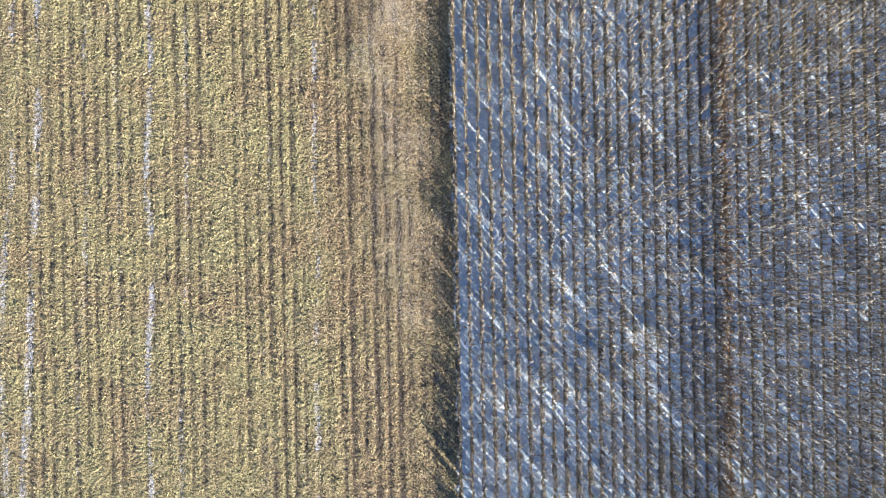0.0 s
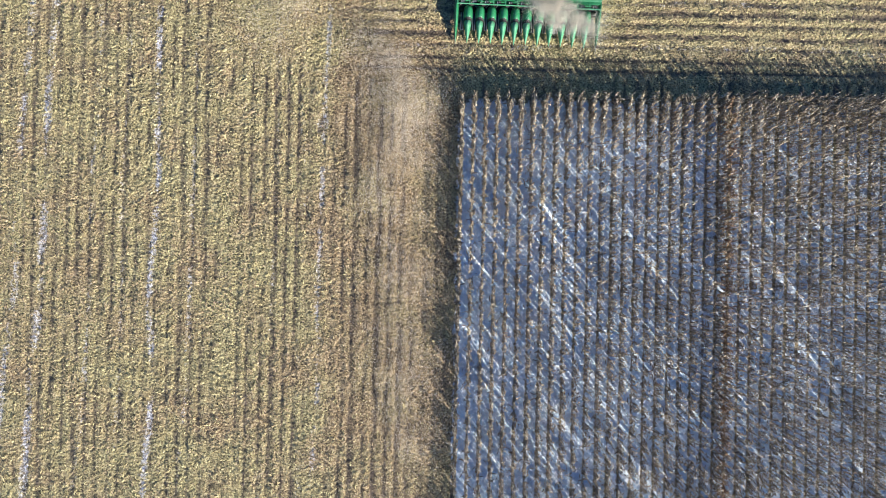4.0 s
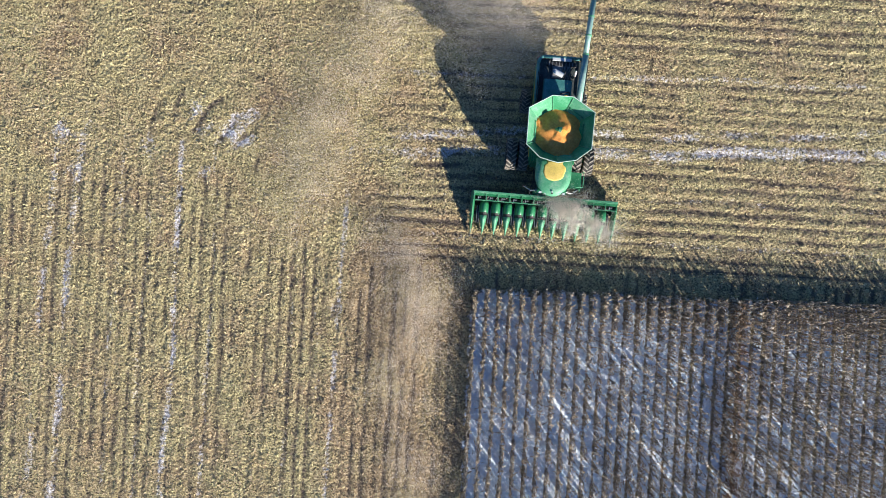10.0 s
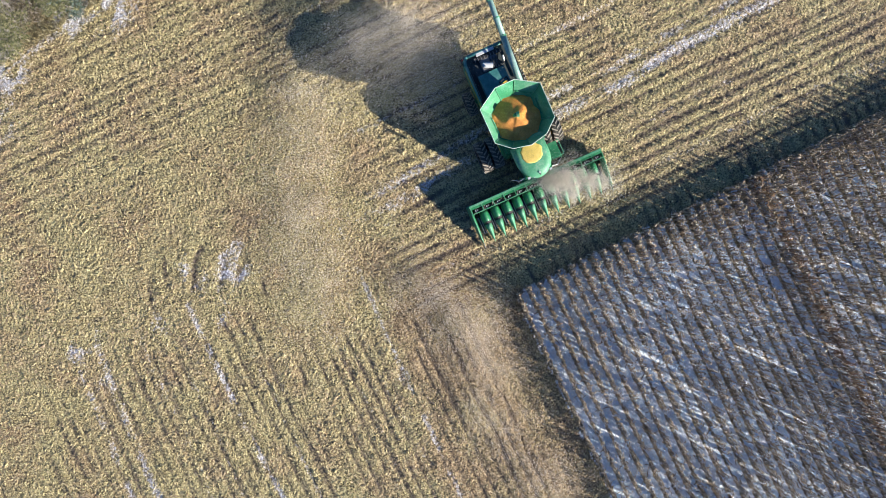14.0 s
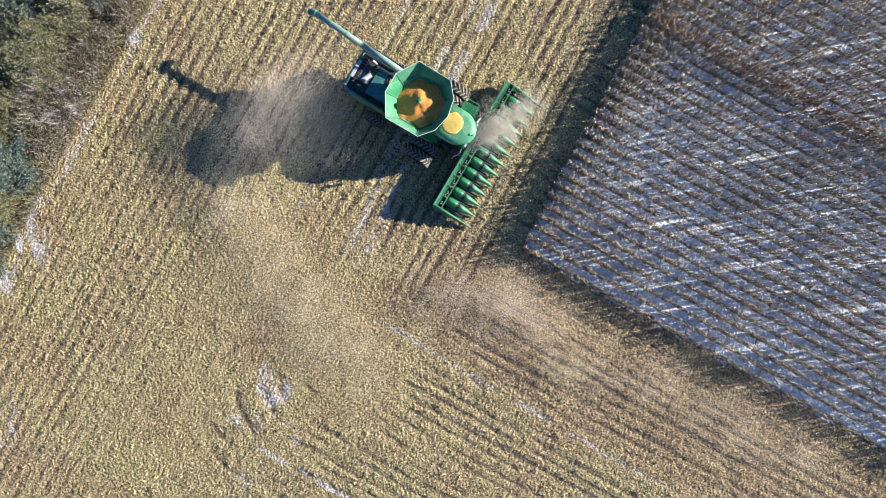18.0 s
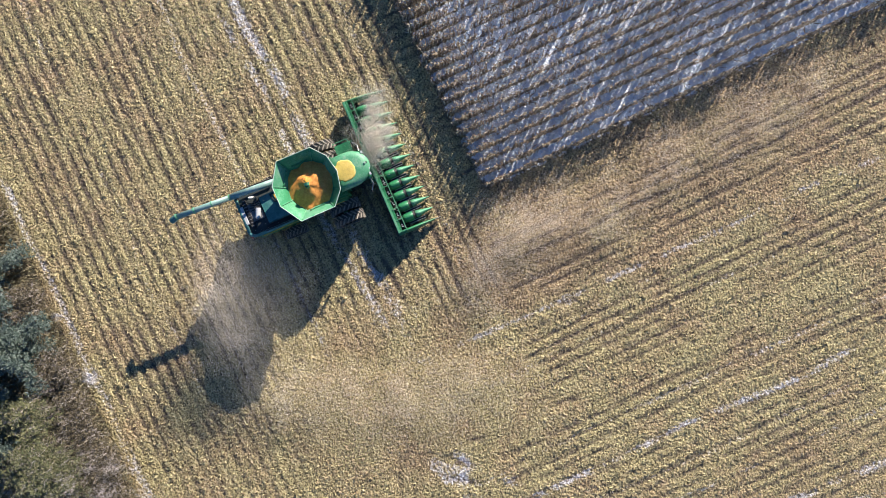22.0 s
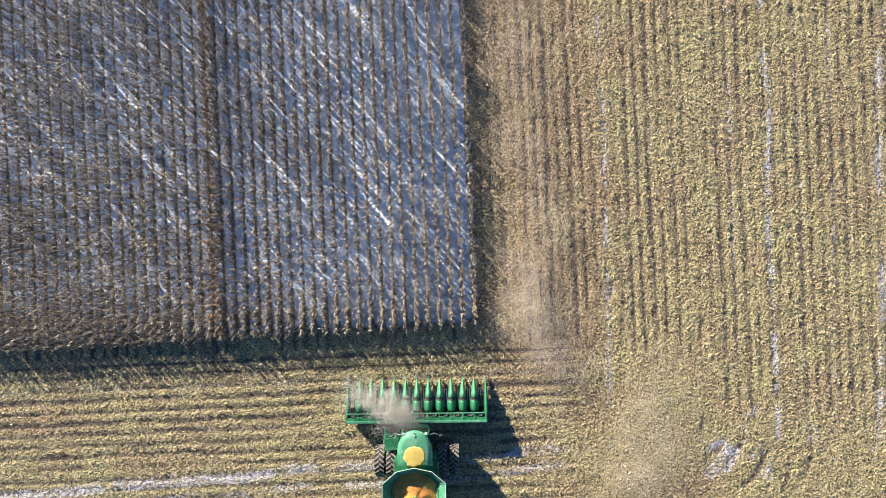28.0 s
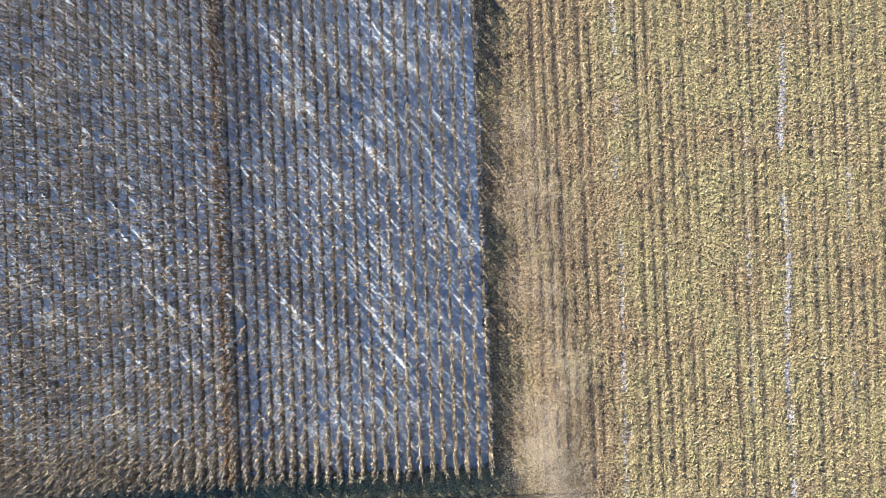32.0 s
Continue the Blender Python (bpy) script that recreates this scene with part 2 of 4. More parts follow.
    foot.inputs["From Min"].default_value, foot.inputs["From Max"].default_value = 0.16, 0.02
    l.new(off_row, foot.inputs["Value"])
    cover = maths("SUBTRACT", cover, maths("MULTIPLY", foot.outputs[0], maths("MULTIPLY", attribute("rows"), 0.75)))
    sharp = n.new("ShaderNodeMapRange")
    sharp.inputs["From Min"].default_value, sharp.inputs["From Max"].default_value = 0.34, 0.80
    l.new(cover, sharp.inputs["Value"])
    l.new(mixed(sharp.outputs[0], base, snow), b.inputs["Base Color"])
    b.inputs["Roughness"].default_value = 0.9
    bp = n.new("ShaderNodeBump")
    bp.inputs["Strength"].default_value, bp.inputs["Distance"].default_value = 1.0, 0.29
    l.new(noise_of(5.2, 3.5, 0.6), bp.inputs["Height"])
    l.new(bp.outputs["Normal"], b.inputs["Normal"])
    return m


GROUND = ground_material()


# ---- mesh helpers ----
def mass(name, verts, quads, mat, tris=None):
    """One mesh from numpy arrays of vertices, quads and triangles."""
    me = bpy.data.meshes.new(name)
    nq = 0 if quads is None else len(quads)
    nt = 0 if tris is None else len(tris)
    me.vertices.add(len(verts))
    me.vertices.foreach_set("co", np.asarray(verts, np.float32).ravel())
    idx = np.concatenate([a.ravel() for a in (quads, tris) if a is not None and len(a)]).astype(np.int32)
    me.loops.add(len(idx))
    me.loops.foreach_set("vertex_index", idx)
    me.polygons.add(nq + nt)
    me.polygons.foreach_set("loop_start", np.concatenate([np.arange(nq) * 4, nq * 4 + np.arange(nt) * 3]).astype(np.int32))
    me.update(calc_edges=True)
    me.materials.append(mat)
    return me


RNG = np.random.default_rng(7)


def value_noise(x, y, seed=0):
    xi, yi = np.floor(x).astype(np.int64), np.floor(y).astype(np.int64)
    fx, fy = x - xi, y - yi
    fx, fy = fx * fx * (3 - 2 * fx), fy * fy * (3 - 2 * fy)

    def h(a, b):
        k = (a * 374761393 + b * 668265263 + seed * 2147483647) & 0xFFFFFFFF
        k = ((k ^ (k >> 13)) * 1274126177) & 0xFFFFFFFF
        return ((k ^ (k >> 16)) & 0xFFFF) / 65535.0

    a = h(xi, yi) * (1 - fx) + h(xi + 1, yi) * fx
    b = h(xi, yi + 1) * (1 - fx) + h(xi + 1, yi + 1) * fx
    return a * (1 - fy) + b * fy


def fractal(x, y, seed=0):
    return 0.5 * value_noise(x, y, seed) + 0.3 * value_noise(x * 2.1, y * 2.1, seed + 1) + 0.2 * value_noise(x * 4.3, y * 4.3, seed + 2)


PITCH = 0.762  # 30 inch rows
EDGE_Y = 28.4  # field edge beside the trees


def crop_end(x):
    """The crop's north edge, which runs slightly askew."""
    return -0.40 + 0.016 * x


def in_corn(x, y):
    return (x > -0.25) & (y < crop_end(x) + 0.1) & (x < 34.8) & (y > -38.9)


def along_x(x, y):
    """True where the cut rows run east-west (the headland), False where they run north-south."""
    return (y > 1.0) & ((x > -8.5) | (y > 9.5 + 3.5 * (value_noise(x * 0.2, y * 0.2, 40) - 0.5)))


def snow_cover(x, y):
    """0 to 1: how much of the ground the thin snow hides."""
    s = np.zeros_like(x)
    n = fractal(x * 0.5, y * 0.5, 3)
    # beneath the standing corn
    corn = 1.12 - 0.12 * np.clip((x - 9) / 10, 0, 1) - 0.22 * np.clip((x - 11) / 10, 0, 1) * np.clip((y + 17) / 10, 0, 1) + 0.6 * (n - 0.5)
    inside = np.minimum(x + 0.45, crop_end(x) + 0.1 - y) + 0.9 * (fractal(x * 1.3, y * 1.3, 8) - 0.5)
    s = corn * np.clip(inside / 0.7, 0, 1) * ((x < 34.8) & (y > -38.9))
    open_field = ~in_corn(x, y)
    # wheel lines in the older stubble
    for cx, slope, width, amount in ((-8.9, 0.012, 0.25, 0.40), (-20.0, 0.015, 0.3, 0.46), (-27.6, 0.04, 0.4, 0.42), (-29.3, 0.04, 0.35, 0.38), (-17.9, 0.01, 0.25, 0.3), (-24.3, 0.03, 0.25, 0.3), (-12.4, 0.01, 0.2, 0.24), (-22.1, 0.02, 0.2, 0.24), (-10.4, 0.0, 0.2, 0.22)):
        d = np.abs(x - cx - slope * (y + 10) + 0.6 * (value_noise(y * 0.15, x * 0, int(-cx * 10)) - 0.5))
        patch = np.clip(2.8 * fractal(y * 0.7, x * 0.9, int(-cx * 7)) - 0.6, 0, 1)
        s = np.where(open_field & (y < 8.5), np.maximum(s, 1.35 * amount * np.clip(1.6 - d / (0.75 * width), 0, 1) * patch), s)
    # wheel lines along the headland
    for cy, slope, width, amount in ((8.45, 0.05, 0.55, 0.52), (9.75, 0.055, 0.42, 0.46), (13.6, 0.02, 0.3, 0.38), (3.1, 0.0, 0.3, 0.3), (5.6, 0.02, 0.2, 0.26), (22.4, 0.0, 0.25, 0.26)):
        d = np.abs(y - cy - slope * x + 0.7 * (value_noise(x * 0.25, x * 0 + cy, 19) - 0.5))
        patch = np.clip(2.8 * fractal(x * 0.6, y * 0.9, int(cy * 9)) - 0.42, 0, 1) * np.clip((x + 9.5) / 5, 0, 1)
        s = np.where(open_field & (x > -9.5), np.maximum(s, 1.1 * amount * np.clip(1.6 - d / (0.75 * width), 0, 1) * patch), s)
    # scuffed white spots where machines have turned
    for px, py, r, amount in ((-16.1, 9.3, 1.3, 1.1), (-15.6, 10.4, 0.7, 0.8), (-18.7, 9.9, 1.0, 0.8), (-18.4, 6.1, 0.6, 0.62), (-28.0, 8.7, 0.9, 0.7), (-26.6, 9.3, 0.8, 0.6), (-27.6, 6.4, 0.7, 0.55), (-4.8, 8.3, 1.5, 0.6), (-9.0, -2.1, 0.6, 0.5), (-22.4, 7.9, 0.7, 0.45), (-27.5, 25.7, 2.6, 0.95), (-24.2, 27.2, 1.5, 0.85), (-17.8, 28.6, 1.6, 0.7), (-14.6, 28.4, 1.1, 0.7), (-6.9, 28.7, 0.7, 0.7), (-0.5, 28.9, 0.8, 0.85), (-16.2, 28.3, 1.5, 0.85), (-18.8, 28.5, 1.4, 0.8), (-13.2, 28.6, 0.9, 0.9), (4.6, 29.0, 0.8, 0.8), (-9.3, 29.2, 0.9, 0.8)):
        d = np.hypot(x - px, (y - py) * 0.8)
        streak = np.clip(3.0 * value_noise((x + y) * 0.55, (y - x) * 1.5, 26) - 0.75, 0.05, 1)
        s = np.maximum(s, 0.85 * streak * amount * np.clip(1.5 - d / r, 0, 1) * np.clip(2.2 * n - 0.25, 0, 1))
    # the strip between field and brush
    edge = EDGE_Y - 0.03 * np.clip(-14 - x, 0, 30) ** 1.6
    s = np.maximum(s, (0.22 + 0.48 * value_noise(x * 0.55, y * 0.3, 77)) * np.clip(1.5 - np.abs(y - edge + 0.5 * (value_noise(x * 0.4, x * 0, 78) - 0.5)) / 0.3, 0, 1))
    s = np.where(y > edge + 0.6, np.maximum(s, 0.9 * (fractal(x * 0.6, y * 0.6, 15) - 0.35)), s)
    return np.clip(s, 0, 1.25)


def fresh_cut(x, y):
    """0 to 1: the newest swath, where the husks are still orange-brown."""
    n = fractal(x * 0.3, y * 0.3, 81)
    return np.clip((x + 9.6 + 3 * (n - 0.5)) / 2.5, 0, 1) * np.clip((6.0 + 7 * (n - 0.5) - y) / 4, 0, 1) * np.clip(0.2 + 0.9 * n, 0, 0.7) * np.clip((0.6 - x) / 1.5, 0, 1)


def row_trace(x, y):
    """0 to 1: how clearly the cut rows still show; they are driven flat where machines turn."""
    n = value_noise(x * 0.25, y * 0.25, 43)
    down = np.clip((np.where(x < -16.5, 7.5, 3.2) + 3 * (n - 0.5) - y) / 3, 0, 1) * (0.7 + 0.3 * (x > -14))
    across = np.maximum(np.clip((x + 8.0 + 5 * (n - 0.5)) / 5, 0, 1), 0.6 * np.clip((y - 15.5 - 4 * (n - 0.5)) / 3, 0, 1))
    return np.where(along_x(x, y), across, down)


def bare_soil(x, y):
    """0 to 1: ruts and row lines where the straw is thin."""
    up = along_x(x, y)
    along = np.where(up, x, y)
    across = np.where(up, y, x)
    across = across + 0.16 * (value_noise(along * 0.35, across * 0.8, 24) - 0.5)
    row = np.floor(across / PITCH)
    strength = value_noise(row * 7.31, row * 0 + 0.5, 21)
    phase = np.abs(across / PITCH - row - 0.5) * 2
    line = np.clip((phase - 0.42) / 0.28, 0, 1) * np.clip(2.8 * strength - 0.55, 0.2, 1)
    broken = np.clip(2.8 * fractal(along * 0.42, row * 3.1, 22) - 0.55, 0.08, 1)
    soil = 1.25 * line * broken * row_trace(x, y)
    # arcs that turning wheels have pressed
    for cx, cy, r, wide, strong in ((-17.5, 8.5, 4.6, 0.22, 0.8), (-17.8, 9.6, 2.7, 0.16, 0.6), (-17.2, 9.0, 6.3, 0.18, 0.5), (1.0, 8.4, 9.3, 0.25, 0.45), (1.0, 8.4, 11.0, 0.25, 0.4), (-6.0, 3.0, 7.2, 0.2, 0.35)):
        turn = np.abs(np.hypot(x - cx, y - cy) - r + 0.6 * (value_noise(x * 0.4, y * 0.4, 31) - 0.5))
        soil = np.maximum(soil, strong * np.clip(1.3 - turn / wide, 0, 1) * (y > 1.5) * (x < 0) * np.clip(2.6 * value_noise(x * 0.8, y * 0.8, int(r * 10)) - 0.9, 0, 1))
    # skid scars: short slanting gouges
    for cx, cy, long, wide, turn in ((-17.0, 9.1, 1.3, 0.22, 1.0), (-18.9, 9.6, 1.2, 0.25, 1.0), (-16.1, 8.4, 0.9, 0.18, 0.9), (-18.0, 10.9, 0.9, 0.2, 0.7), (-20.4, 11.0, 0.9, 0.16, 1.2), (-18.4, 5.6, 1.2, 0.15, 1.57), (-20.1, 4.9, 0.8, 0.14, 1.57), (-15.2, 0.6, 1.2, 0.14, 1.57), (-9.2, -2.4, 0.9, 0.16, 1.3), (-14.9, 6.9, 1.0, 0.14, 1.4)):
        u = (x - cx) * math.cos(turn) + (y - cy) * math.sin(turn)
        w = (y - cy) * math.cos(turn) - (x - cx) * math.sin(turn) + 0.25 * (value_noise(x * 1.3, y * 1.3, 36) - 0.5)
        soil = np.maximum(soil, np.clip(1.5 - np.abs(w) / wide, 0, 1) * np.clip(2.5 * (1 - np.abs(u) / long), 0, 1))
    return np.where(in_corn(x, y), 0.55, np.where(y > EDGE_Y + 0.8, 0.6, np.clip(soil, 0, 1)))


# ---- ground: one sheet to the horizon ----
far = np.array([60, 110, 220, 500, 1200, 2500.0])
gx = np.concatenate([-far[::-1], np.arange(-38, 42.01, 0.22), far])
gy = np.concatenate([-far[::-1], np.arange(-46, 42.01, 0.22), far])
GX, GY = np.meshgrid(gx, gy)
height = 0.10 * (fractal(GX * 0.12, GY * 0.12, 5) - 0.5) + 0.05 * (fractal(GX * 1.7, GY * 1.7, 6) - 0.5) - 0.09 * bare_soil(GX, GY)
height = np.where((np.abs(GX) < 45) & (np.abs(GY) < 50), height, 0.0)
nx, ny = len(gx), len(gy)
a = (np.arange(ny - 1)[:, None] * nx + np.arange(nx - 1)[None, :]).ravel()
ground_mesh = mass("ground", np.stack([GX.ravel(), GY.ravel(), height.ravel()], 1), np.stack([a, a + 1, a + 1 + nx, a + nx], 1), GROUND)
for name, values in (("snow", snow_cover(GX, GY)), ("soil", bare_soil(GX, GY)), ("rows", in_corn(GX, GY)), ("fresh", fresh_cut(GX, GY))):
    ground_mesh.attributes.new(name, "FLOAT", "POINT").data.foreach_set("value", values.astype(np.float32).ravel())
tagged(new("ground", ground_mesh), "harvested field soil covered with straw and thin patchy snow", "ground", kind="structure")


def ground_z(x, y):
    return 0.10 * (fractal(x * 0.12, y * 0.12, 5) - 0.5) + 0.05 * (fractal(x * 1.7, y * 1.7, 6) - 0.5) - 0.09 * bare_soil(x, y)


# ---- straw and leaf litter ----
def litter(name, x, y, mat, long=(0.07, 0.19), wide=(0.03, 0.068), lift=0.035, heap=0.08, z=None):
    k = len(x)
    turn = RNG.uniform(0, 2 * np.pi, k)
    length, width = RNG.uniform(*long, k), RNG.uniform(*wide, k)
    up, sink = RNG.uniform(0.0, lift, (3, k)), RNG.uniform(0.0, 0.05, k)
    roll = RNG.uniform(-0.7, 0.7, k)
    base = (ground_z(x, y) if z is None else z) + 0.006
    lump = lambda px, py: heap * np.clip(1.5 * value_noise(px * 3.9, py * 3.9, 91) + 0.7 * value_noise(px * 8.3, py * 8.3, 92) - 0.65, 0, 1.3)
    v = np.zeros((k, 6, 3))
    bend = RNG.uniform(-0.3, 0.3, k)
    for j, s in enumerate((-0.5, 0.0, 0.5)):
        ax = x + np.cos(turn + bend * s * 2) * length * s
        ay = y + np.sin(turn + bend * s * 2) * length * s
        taper = 1.0 if j == 1 else 0.55
        for e, side in enumerate((-0.5, 0.5)):
            v[:, 2 * j + e, 0] = ax - np.sin(turn) * width * side * taper
            v[:, 2 * j + e, 1] = ay + np.cos(turn) * width * side * taper
            v[:, 2 * j + e, 2] = base + lump(v[:, 2 * j + e, 0], v[:, 2 * j + e, 1]) + up[j] * (1 + sink) + np.abs(width * roll) * (0.5 + side * np.sign(roll))
    q = (np.arange(k) * 6)[:, None, None] + np.array([[0, 2, 3, 1], [2, 4, 5, 3]])[None]
    return tagged(new(name, mass(name, v.reshape(-1, 3), q.reshape(-1, 4), mat)), kind="stuff")


k = 260000
x, y = RNG.uniform(-37, 37, k), RNG.uniform(-41, EDGE_Y, k)
heaped = value_noise(x * 3.9, y * 3.9, 91)
keep = ~in_corn(x, y) & (RNG.random(k) > 1.0 * bare_soil(x, y)) & (RNG.random(k) > 1.15 * snow_cover(x, y)) & (RNG.random(k) < np.clip(2.0 * heaped - 0.1, 0.15, 1)) & (RNG.random(k) < 0.62 + 0.55 * fractal(x * 0.7, y * 0.7, 9))
x, y = x[keep], y[keep]
fresh = 0.5 * fresh_cut(x, y)
brown = RNG.random(len(x)) < np.clip(2.6 * (fractal(x * 0.16, y * 0.16, 17) - 0.46) + fresh + 0.1, 0.05, 0.92)
tagged(litter("straw_litter", x[~brown], y[~brown], LITTER), "golden chopped corn straw lying on the ground", "straw")
tagged(litter("husk_litter", x[brown], y[brown], HUSK_LITTER), "brown corn husks and leaves lying on the ground", "straw")
k = 22000
x, y = RNG.integers(0, 46, k) * PITCH + RNG.normal(0, 0.16, k), RNG.uniform(-38.6, 0.1, k)
keep = RNG.random(k) < 0.40 + 0.25 * np.clip((x - 7) / 10, 0, 1)
keep &= y < crop_end(x)
tagged(litter("fallen_leaf_litter", x[keep], y[keep], DRY_LEAF, (0.12, 0.5), (0.03, 0.07), 0.12, 0.0), "fallen dry corn leaves on snow between the rows", "leaves")

# ---- stubble: cut stalks in rows ----
sx, sy = [], []
for r in np.arange(-37, -0.3, PITCH):
    t = np.arange(-41, 13, 0.2)
    sx.append(np.full_like(t, r)), sy.append(t)
for r in np.arange(0.44, EDGE_Y - 0.4, PITCH):
    t = np.arange(-37, 37, 0.2)
    sx.append(t), sy.append(np.full_like(t, r))
split = sum(len(t) for t in sx[: len(np.arange(-37, -0.3, PITCH))])
x, y = np.concatenate(sx), np.concatenate(sy)
lengthwise = np.arange(len(x)) >= split
x, y = x + RNG.normal(0, 0.04, len(x)), y + RNG.normal(0, 0.04, len(x))
keep = (along_x(x, y) == lengthwise) & (RNG.random(len(x)) < 0.55) & ~in_corn(x, y)
x, y = x[keep], y[keep]
k = len(x)
tall, lean, way = RNG.uniform(0.08, 0.30, k), RNG.uniform(0, 0.6, k), RNG.uniform(0, 2 * np.pi, k)
v = np.zeros((k, 8, 3))
for c in range(4):
    a = way + c * np.pi / 2
    for e, r in enumerate((0.016, 0.012)):
        v[:, c + 4 * e, 0] = x + np.cos(a) * r + e * np.cos(way) * lean * tall
        v[:, c + 4 * e, 1] = y + np.sin(a) * r + e * np.sin(way) * lean * tall
        v[:, c + 4 * e, 2] = ground_z(x, y) - 0.02 + e * (tall + 0.02)
faces = np.array([[0, 1, 5, 4], [1, 2, 6, 5], [2, 3, 7, 6], [3, 0, 4, 7], [4, 5, 6, 7]])
q = (np.arange(k) * 8)[:, None, None] + faces[None]
tagged(new("stubble", mass("stubble", v.reshape(-1, 3), q.reshape(-1, 4), STUB)), "short cut corn stalks standing in rows", "stubble", kind="stuff")


# ---- standing corn ----
def strip(points, widths, side):
    """Quads of a ribbon along points; side: the way across it."""
    v = []
    for p, w in zip(points, widths):
        v += [p - side * w / 2, p + side * w / 2]
    return np.array(v), np.array([[2 * i, 2 * i + 2, 2 * i + 3, 2 * i + 1] for i in range(len(points) - 1)])


def tube_of(points, radii, sides):
    v, q = [], []
    for p, r in zip(points, radii):
        v += [p + r * np.array([math.cos(6.2832 * c / sides), math.sin(6.2832 * c / sides), 0]) for c in range(sides)]
    for i in range(len(points) - 1):
        q += [[i * sides + c, i * sides + (c + 1) % sides, (i + 1) * sides + (c + 1) % sides, (i + 1) * sides + c] for c in range(sides)]
    return np.array(v), np.array(q)


def corn_parts(seed):
    """Parts of one dead corn plant about 1.6 m high, as (name, vertices, quads)."""
    g = np.random.default_rng(seed)
    top = g.uniform(1.34, 1.66)
    bow = g.uniform(-0.06, 0.06, 2)
    at = lambda z: np.array([bow[0] * (z / top) ** 2, bow[1] * (z / top) ** 2, z])
    parts = [("stalk", *tube_of([at(-0.03), at(top * 0.5), at(top)], [0.014, 0.012, 0.006], 3))]
    plane = g.uniform(0, 3.14)
    for i in range(9):
        z = 0.2 + 0.86 * i / 8 + (top - 1.26) * (i > 6)
        a = plane + i * 3.1416 + g.normal(0, 0.5)
        out = np.array([math.cos(a), math.sin(a), 0])
        side = np.array([-math.sin(a), math.cos(a), g.uniform(-0.5, 0.5)])
        reach, droop = g.uniform(0.05, 0.18), g.uniform(0.12, 0.5)
        rise = g.uniform(0.02, 0.14)
        p = [at(z), at(z) + out * reach * 0.5 + [0, 0, rise], at(z) + out * reach + [0, 0, rise - droop * 0.35], at(z) + out * reach * g.uniform(0.8, 1.2) + [0, 0, -droop]]
        for w in p:
            w[2] = max(w[2], 0.03)
        parts.append(("leaf", *strip(p, (0.03, g.uniform(0.05, 0.08), 0.052, 0.012), side)))
    a = plane + 1.2
    z = g.uniform(0.7, 0.95)
    o = np.array([math.cos(a), math.sin(a), 0])
    parts.append(("ear", *tube_of([at(z) + o * 0.02, at(z) + o * 0.07 + [0, 0, -0.05], at(z) + o * 0.10 + [0, 0, -0.16], at(z) + o * 0.11 + [0, 0, -0.24]], [0.012, 0.03, 0.028, 0.006], 5)))
    v, q = [], []
    for i in range(4):
        a = g.uniform(0, 6.28)
        o = np.array([math.cos(a), math.sin(a), 0])
        sv, sq = strip([at(top - 0.02), at(top) + o * g.uniform(0.05, 0.14) + [0, 0, g.uniform(0.08, 0.2)]], (0.012, 0.01), np.array([-o[1], o[0], 0]))
        q.append(sq + 4 * i), v.append(sv)
    parts.append(("tassel", np.concatenate(v), np.concatenate(q)))
    return parts


TEMPLATES = [corn_parts(100 + i) for i in range(10)]


def joined_plant(parts):
    v, q, n = [], [], 0
    for _, pv, pq in parts:
        v.append(pv), q.append(pq + n)
        n += len(pv)
    return np.concatenate(v), np.concatenate(q)


def crop(name, x, y, mat, wild):
    """Many plants in one mesh, each turned, sized and leaning by itself."""
    vs, qs, n = [], [], 0
    which = RNG.integers(0, len(TEMPLATES), len(x))
    for i, parts in enumerate(TEMPLATES):
        tv, tq = joined_plant(parts)
        s = which == i
        k = int(s.sum())
        turn, size = RNG.uniform(0, 6.283, k), RNG.uniform(0.86, 1.08, k)
        lean = RNG.normal(0, 0.05, (2, k)) + RNG.normal(0, 0.22, (2, k)) * wild[s]
        c, d = np.cos(turn)[:, None], np.sin(turn)[:, None]
        z = tv[None, :, 2] * size[:, None]
        px = (tv[None, :, 0] * c - tv[None, :, 1] * d) * size[:, None] + lean[0][:, None] * z + x[s][:, None]
        py = (tv[None, :, 0] * d + tv[None, :, 1] * c) * size[:, None] + lean[1][:, None] * z + y[s][:, None]
        fall = np.sqrt(np.clip(1 - (lean ** 2).sum(0), 0.35, 1))[:, None]
        vs.append(np.stack([px, py, z * fall + ground_z(x[s], y[s])[:, None]], 2).reshape(-1, 3))
        qs.append(((np.arange(k) * len(tv))[:, None, None] + tq[None] + n).reshape(-1, 4))
        n += k * len(tv)
    return tagged(new(name, mass(name, np.concatenate(vs), np.concatenate(qs), mat)), kind="stuff")


px, py = [], []
for r in range(46):
    t = np.concatenate([np.arange(-38.6, 0.05, 0.17), np.arange(-1.9, 0.05, 0.17) + 0.08])
    t = t + RNG.normal(0, 0.035, len(t))
    px.append(r * PITCH + RNG.normal(0, 0.03, len(t))), py.append(t)
x, y = np.concatenate(px), np.concatenate(py)
SINGLE = (x < 3.6) & (y > -8.9) & (y < crop_end(x))  # these stand as plants of their own, further down
thick = value_noise(y * 1.6, np.round(x / PITCH) * 5.7, 71)
stand = (RNG.random(len(x)) < np.clip(0.38 + 0.75 * thick, 0.3, 0.97) + (y > -3.2)) & ~SINGLE & (y < crop_end(x))
wild = np.clip((x - 6) / 20, 0.03, 0.1) * (0.4 + 1.2 * fractal(x * 0.3, y * 0.3, 51))
tagged(crop("corn_crop", x[stand], y[stand], DRY_LEAF, wild[stand]), "dense standing rows of dead ripe corn in snow", "corn crop")
